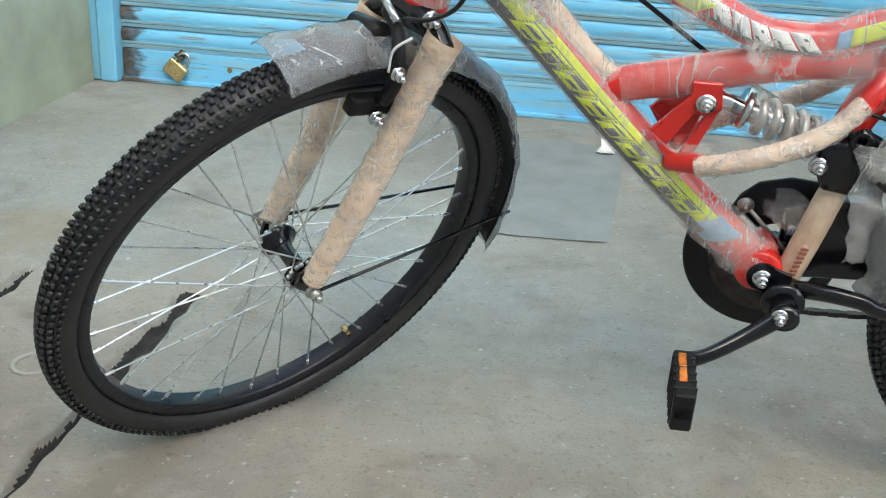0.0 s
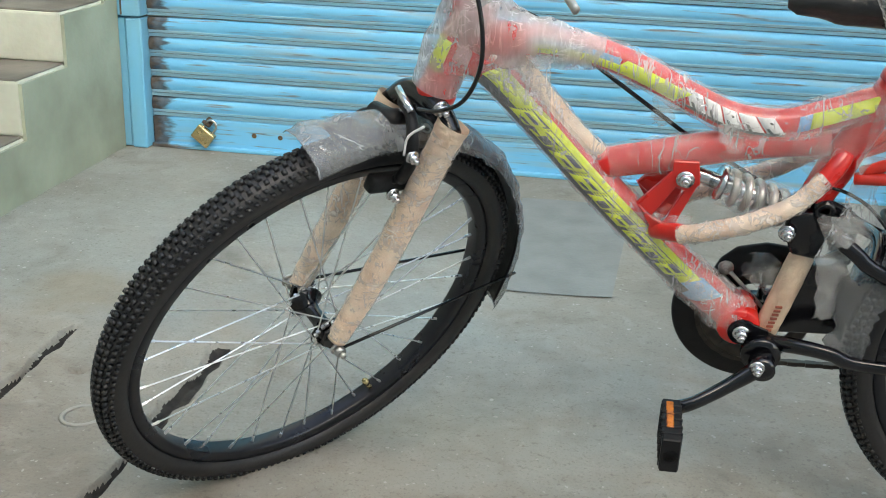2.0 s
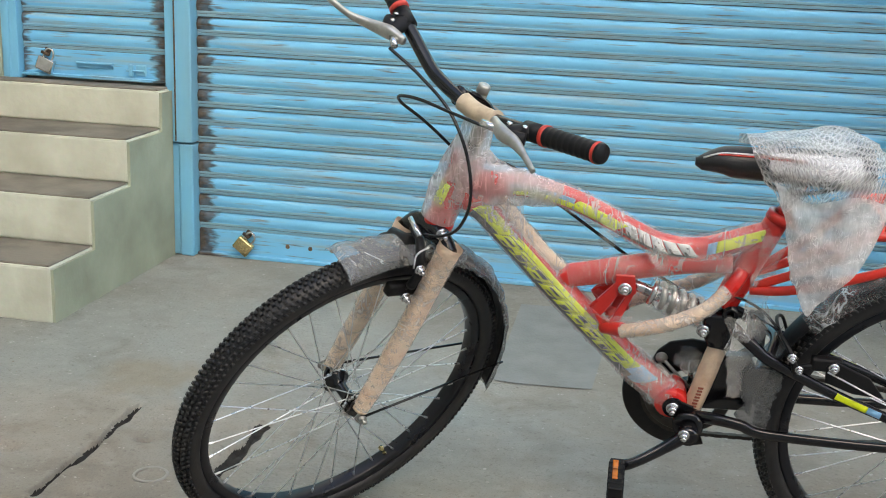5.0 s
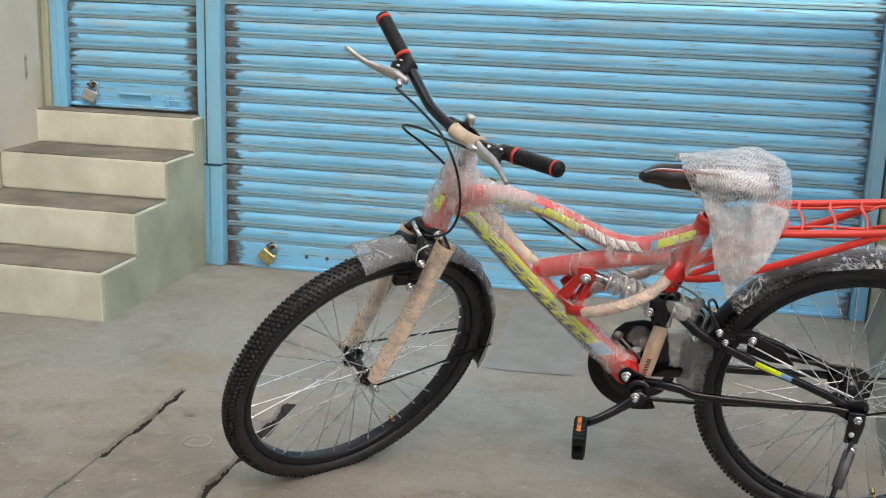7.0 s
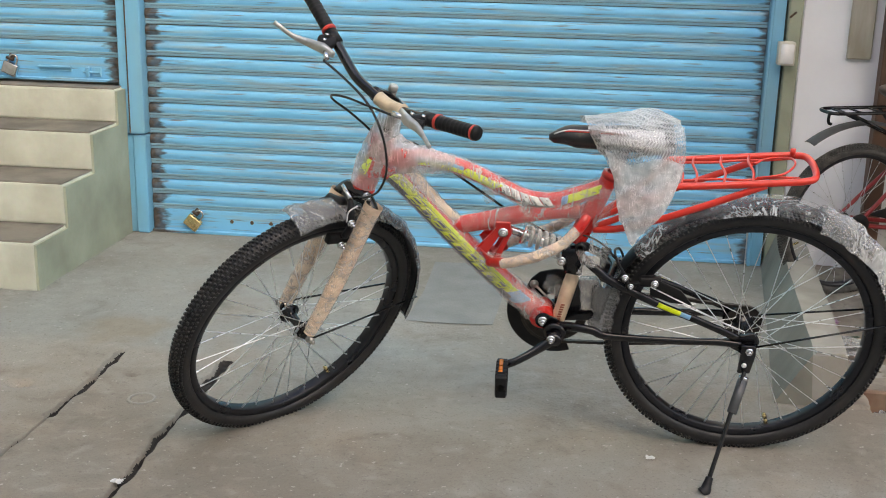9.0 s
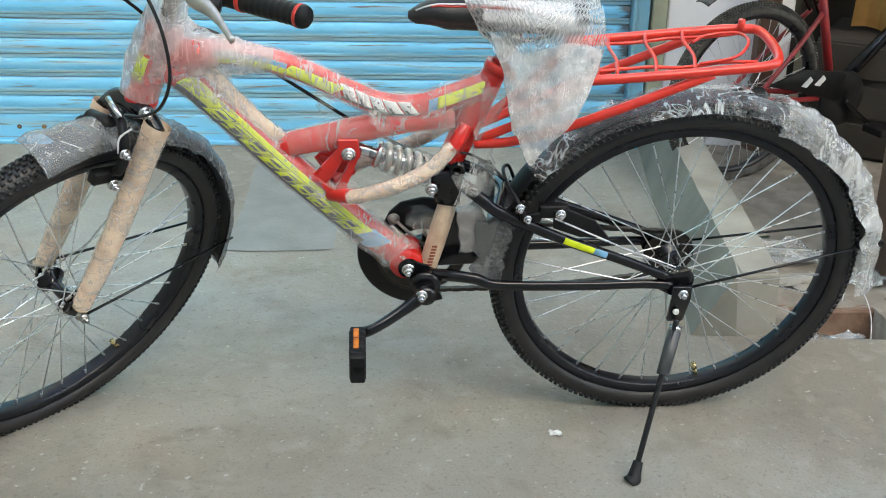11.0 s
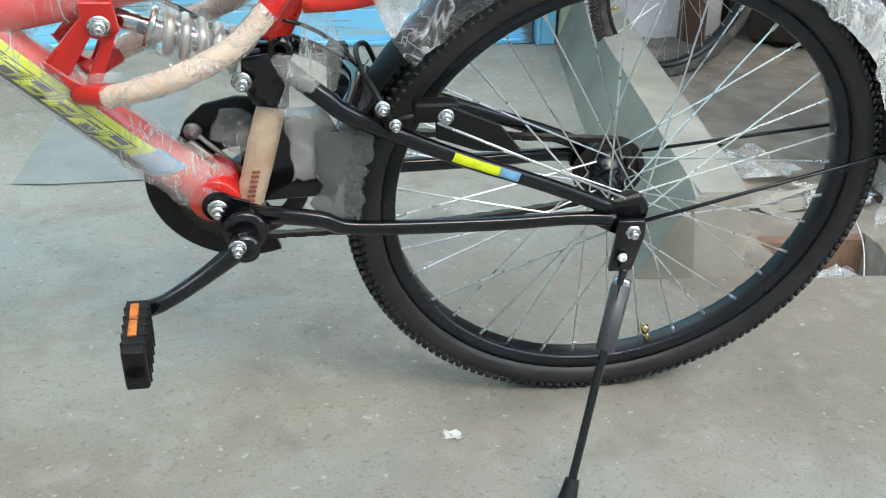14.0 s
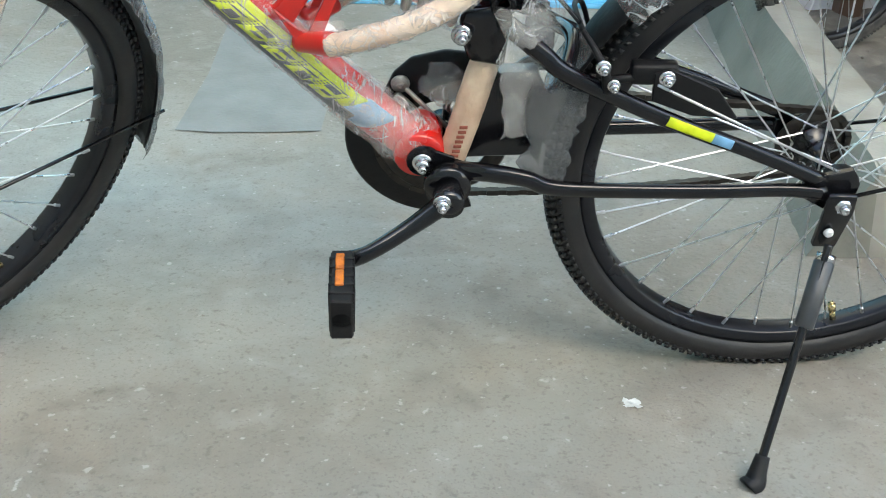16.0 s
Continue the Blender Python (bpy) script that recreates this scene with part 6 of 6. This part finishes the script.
# ---- second bicycle in the shop's recess ----
def old_bicycle(m):
    root = thing("bicycle", "older dark bicycle with red stays parked in the recess", "bicycle", m)

    def p(name, bm, material, label="", smooth=True, parent=None):
        return part(name, bm, material, parent or root, label, smooth)

    wheel(root, pose(0, 0, 0.325), "rear_wheel", 200, 0.036, DUSTRUBBER, STEEL, 0.322, True)
    wheel(root, pose(1.02, 0, 0.325), "front_wheel", 120, 0.034, DUSTRUBBER, STEEL, 0.322, True)
    for s in (-1, 1):
        p("seatstay", tube([(0.0, 0.062 * s, 0.33), (0.14, 0.055 * s, 0.47), (0.27, 0.030 * s, 0.60)], 0.0085, 10), DUSTRED, "dull red seatstay")
        p("chainstay", tube([(0.0, 0.062 * s, 0.325), (0.2, 0.052 * s, 0.30), (0.41, 0.03 * s, 0.285)], 0.0095, 10), DUSTRED, "dull red chainstay")
        p("fork_leg", tube([(1.02, 0.06 * s, 0.325), (0.97, 0.062 * s, 0.48), (0.91, 0.05 * s, 0.66)], 0.012, 10), BLACK, "black fork leg")
    p("seat_tube", rod((0.41, 0, 0.285), (0.265, 0, 0.70), 0.017, 14), DUSTRED, "dull red seat tube")
    p("seat_post", rod((0.265, 0, 0.70), (0.225, 0, 0.82), 0.0125, 12), CHROME, "chrome seat post")
    frame_top = p("top_tube", tube([(0.27, 0, 0.665), (0.45, 0, 0.70), (0.65, 0, 0.72), (0.87, 0, 0.745)], 0.028, 14), BLACK, "fat black top tube")
    for k in range(5):
        p("letter_shape", box((0.36 + 0.026 * k, -0.0275, 0.676 + 0.0045 * k), (0.378 + 0.026 * k, -0.0268, 0.696 + 0.0045 * k), 0.0003), WHITEDEC, "white lettering block", False, frame_top)
    p("down_tube", rod((0.87, 0, 0.70), (0.42, 0, 0.30), 0.022, 14), BLACK, "black down tube")
    p("head_tube", rod((0.90, 0, 0.64), (0.855, 0, 0.79), 0.020, 14), BLACK, "black head tube")
    p("handlebar", tube([(0.78, -0.30, 0.95), (0.80, -0.2, 0.94), (0.85, -0.05, 0.88), (0.85, 0.05, 0.88), (0.80, 0.2, 0.94), (0.78, 0.30, 0.95)], 0.011, 10), BLACK, "black handlebar")
    case = p("chain_case", joined(lathe([(0.001, -0.060), (0.10, -0.060), (0.105, -0.055), (0.10, -0.050), (0.001, -0.050)], 30, "y", (0.41, 0, 0.285)), plate([(0.05, 0.365), (0.20, 0.41), (0.41, 0.385), (0.38, 0.28), (0.2, 0.33)], -0.062, -0.052, 0.002)), PLASTIC, "black chain case")
    for k in range(2):
        p("sticker", plate([(0.20 + 0.06 * k, 0.352), (0.235 + 0.06 * k, 0.385), (0.25 + 0.06 * k, 0.37), (0.225 + 0.06 * k, 0.345)], -0.0640, -0.0622), WHITEVINYL, "worn white sticker", False, case)
    p("sprocket_cover", lathe([(0.001, -0.075), (0.045, -0.075), (0.048, -0.066), (0.001, -0.060)], 20, "y", (0, 0, 0.325)), PLASTIC, "black sprocket cover")
    p("crank", tube([(0.41, -0.075, 0.285), (0.46, -0.082, 0.24), (0.53, -0.09, 0.19)], 0.0095, 10), BLACK, "black crank")
    p("pedal", box((0.50, -0.19, 0.165), (0.57, -0.095, 0.195), 0.004), PLASTIC, "black pedal", False)
    p("mudguard", arc_shell((0, 0, 0.325), 0.418, 126, 66, 0.034, 0.010, 0.002, 30, 8), mat("grey_mudguard", (0.07, 0.07, 0.07), 0.5, 0, 0.3, 20, 0.1), "dusty grey mudguard")
    rack = p("rack", tube([(0.25, -0.05, 0.785), (0.0, -0.055, 0.785), (-0.16, -0.052, 0.785), (-0.19, 0.0, 0.785), (-0.16, 0.052, 0.785), (0.0, 0.055, 0.785), (0.25, 0.05, 0.785)], 0.007, 10), BLACK, "black carrier rack")
    for x in (-0.13, -0.05, 0.04, 0.15):
        p("wire", rod((x, -0.053, 0.785), (x, 0.053, 0.785), 0.004, 8), BLACK, "black rack wire", True, rack)
    p("lamp_bracket", tube([(-0.175, -0.01, 0.785), (-0.175, -0.01, 0.745), (-0.160, -0.01, 0.735)], 0.006, 8), BLACK, "black lamp bracket", True, rack)
    for s in (-1, 1):
        p("strut", rod((0.235, 0.030 * s, 0.640), (-0.10, 0.055 * s, 0.780), 0.0065, 8), BLACK, "black rack strut", True, rack)
        p("strut", rod((0.255, 0.02 * s, 0.60), (0.10, 0.055 * s, 0.785), 0.0055, 8), BLACK, "black rack strut", True, rack)
    bm = bmesh.new()
    bmesh.ops.create_uvsphere(bm, u_segments=24, v_segments=14, radius=1)
    for v in bm.verts:
        f = (v.co.x + 1) / 2
        wide = 0.105 * (1 - 0.62 * f**0.8)
        v.co = Vector((0.06 + 0.27 * f, v.co.y * wide, 0.845 + v.co.z * (0.034 if v.co.z > 0 else 0.045) + 0.02 * (1 - f)))
    p("saddle", bm, SEATBROWN, "worn brown vinyl saddle")
    return root


old_bicycle(pose(0.531, 1.340, 0.006, 3.5, 0, 24) @ Matrix.Scale(0.853, 4))

# ---- clutter ----
flat = thing("cardboard_box", "crumpled brown cardboard box leaning in the dim recess", "box", pose(1.10, 1.60, 0.40, 8, 6, -35))
rows = []
for i in range(9):
    row = []
    for j in range(9):
        q = Vector((-0.16 + 0.04 * i, 0.0, 0.055 * j))
        q.y = 0.05 * abs(math.sin(i * 0.9)) + 0.03 * noise.noise(q * 9)
        q.x += 0.03 * noise.noise(q * 5 + Vector((4, 0, 0)))
        row.append(q)
    rows.append(row)
part("panel", sheet(rows, 0.004), CARDBOARD, flat, "", False)
part("flap", sheet([[v + Vector((0.02, -0.05 - 0.02 * k, 0.33 - 0.16 * k)) for v in r[:5]] for k, r in enumerate(rows[2:5])], 0.004), CARDBOARD, flat, "", False)
# added filler box for the dark recess; shade put into its colour
crate = thing("crate", "added box under the cardboard, coloured near-black for shade", "crate", pose(1.12, 1.69, 0, 0, 0, -30))
part("body", box((-0.20, -0.2, 0.015), (0.20, 0.2, 0.40), 0.01), RECESS_SHADE, crate, "", False)
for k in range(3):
    part("plank", box((-0.20, -0.212, 0.03 + 0.125 * k), (0.20, -0.201, 0.135 + 0.125 * k), 0.003), RECESS_SHADE, crate, "", False)

patch = structure("floor_patch", plate([(-0.938, 0.768), (-0.86, 0.760), (-0.74, 0.766), (-0.656, 0.778), (-0.648, 1.0), (-0.640, 1.2), (-0.652, 1.45), (-0.80, 1.47), (-0.935, 1.46), (-0.925, 1.1)], 0, 0.0006), mat("blue_grey_cement", (0.236, 0.252, 0.246), 0.82, 0, 0.4, 11, 0.4, 110, tint=(0.190, 0.204, 0.200), amount=0.9), "blue-grey patch of smoother cement", "ground")
patch.matrix_world = Matrix(((1, 0, 0, 0), (0, 0, 1, 0), (0, 1, 0, 0.0052), (0, 0, 0, 1)))


structure("floor_mark", lathe([(0.029, 0.0030), (0.032, 0.0062), (0.036, 0.0064), (0.039, 0.0030)], 40, "z", (-1.528, 0.006, 0)), KERBMAT, "pale round cement ring in the pavement", "ground", True)


def scrap(name, at, size, material, label, seed, lift=0.02, category="litter"):
    rows = []
    for i in range(9):
        row = []
        for j in range(9):
            u, v = i / 8 - 0.5, j / 8 - 0.5
            q = Vector((u * size, v * size * 0.7, 0))
            k = q * (3.0 / size) + Vector((seed, seed * 2, 0))
            q.z = lift * (0.5 + 0.9 * noise.noise(k)) * (1 - 1.2 * max(abs(u), abs(v)) ** 2)
            q.x += 0.25 * size * noise.noise(k * 1.6)
            q.y += 0.25 * size * noise.noise(k * 1.9 + Vector((0, 0, 4)))
            q.z = max(q.z, 0.0008)
            row.append(q)
        rows.append(row)
    ob = part(name, sheet(rows, 0.0006), material, None, "", False)
    ob.location = at
    return tagged(ob, label, category)


scrap("paper_scrap", (-0.197, -0.118, 0.002), 0.020, LITTER, "small crumpled white paper scrap on the pavement", 41.0, 0.006)
scrap("plastic_bag", (0.50, 0.335, -0.07), 0.13, FILMREAR, "crumpled white plastic bag in the drain pit", 7.0, 0.07)
scrap("plastic_film", (0.475, 0.70, 0.016), 0.20, FILMREAR, "torn clear plastic film on the rubble", 11.0, 0.04)
scrap("plastic_film", (0.62, 0.56, 0.016), 0.13, FILMREAR, "torn clear plastic film on the rubble", 17.0, 0.03)
scrap("flat_stone", (0.50, 0.545, 0.014), 0.12, KERBMAT, "pale flat stone on the rubble", 21.0, 0.02, "stone")
scrap("paper_scrap", (-0.683, 1.40, 0.008), 0.05, LITTER, "torn white paper scrap on the pavement", 29.0, 0.010)
scrap("paper_scrap", (-0.013, 1.13, 0.003), 0.06, LITTER, "white paper scrap on the pavement", 27.0, 0.012)
scrap("plastic_scrap", (-1.40, -0.455, 0.002), 0.026, LITTER, "small white and blue wrapper in the crack", 33.0, 0.012)
scrap("purple_wrapper", (0.44, 0.98, 0.016), 0.05, mat("purple_wrapper_foil", (0.35, 0.2, 0.33), 0.4, 0, 0.3, 50, 0.1), "small purple sweet wrapper on the rubble", 37.0, 0.015)
leaf = thing("bottle_shard", "dull green glass sliver on the rubble", "litter")
part("shard", rod((0.40, 0.80, 0.022), (0.50, 0.84, 0.020), 0.006, 6, 0.003), mat("green_glass_dull", (0.05, 0.09, 0.06), 0.3, 0, 0.2, 30, 0.05), leaf)
string = thing("thread", "thin white curled thread lying by the pit", "string")
part("thread", tube([(0.545, 0.43, 0.02), (0.56, 0.45, 0.055), (0.575, 0.41, 0.06), (0.585, 0.36, 0.02), (0.575, 0.31, -0.04)], 0.0012, 5, per=8), LITTER, string)
for k, (x, y) in enumerate(((0.69, 0.36), (0.73, 0.33), (0.70, 0.38), (0.76, 0.31), (0.66, 0.36))):
    st = thing("straw", "dry pale straw at the foot of the post", "straw", group="straws by the post")
    part("stalk", tube([(x, y, 0.014), (x + 0.04, y + 0.03 - 0.02 * k, 0.03), (x + 0.10, y + 0.01 * k, 0.016)], 0.0016, 5, per=5), mat("dry_straw", (0.45, 0.40, 0.28), 0.8, 0, 0.2, 60, 0.1), st)

rng = random.Random(5)
for k in range(6):
    x, y, a = 0.46 + rng.uniform(-0.12, 0.12), -0.09 + rng.uniform(-0.09, 0.08), rng.uniform(0, 6.28)
    d = Vector((math.cos(a), math.sin(a), 0)) * rng.uniform(0.004, 0.012)
    fibre = thing("fibre", "short pale packing fibre on the pavement", "litter", group="fibres on the pavement")
    part("strand", tube([(x, y, 0.005), (x + d.x - d.y * 0.4, y + d.y + d.x * 0.4, 0.007), (x + 2 * d.x, y + 2 * d.y, 0.0045)], 0.0006, 5, per=5), KERBMAT, fibre)

pebbles, rng = bmesh.new(), random.Random(21)
for k in range(240):
    if k < 120:
        x, y, r, z = rng.uniform(0.38, 1.25), rng.uniform(0.44, 1.5), rng.uniform(0.0015, 0.007), 0.012
    elif k < 160:
        x, y, r, z = rng.uniform(0.64, 0.85), rng.uniform(0.30, 0.46), rng.uniform(0.003, 0.012), 0.014
    else:
        x, y, r, z = rng.uniform(-2.6, 0.9), rng.uniform(-0.9, 1.2), rng.uniform(0.0012, 0.0035), 0.001
    mtx = Matrix.Translation((x, y, z + r * 0.4)) @ pose(0, 0, 0, rng.uniform(0, 360), rng.uniform(0, 360), 0) @ Matrix.Diagonal((r, r * rng.uniform(0.6, 1), r * rng.uniform(0.4, 0.8), 1))
    bmesh.ops.create_icosphere(pebbles, subdivisions=1, radius=1, matrix=mtx)
tagged(part("gravel", pebbles, mat("mixed_gravel", (0.33, 0.29, 0.24), 0.9, 0, 0.4, 30, 0.2, 90, tint=(0.20, 0.17, 0.14)), None, "", False), "scattered small stones and grit", "gravel", kind="stuff")
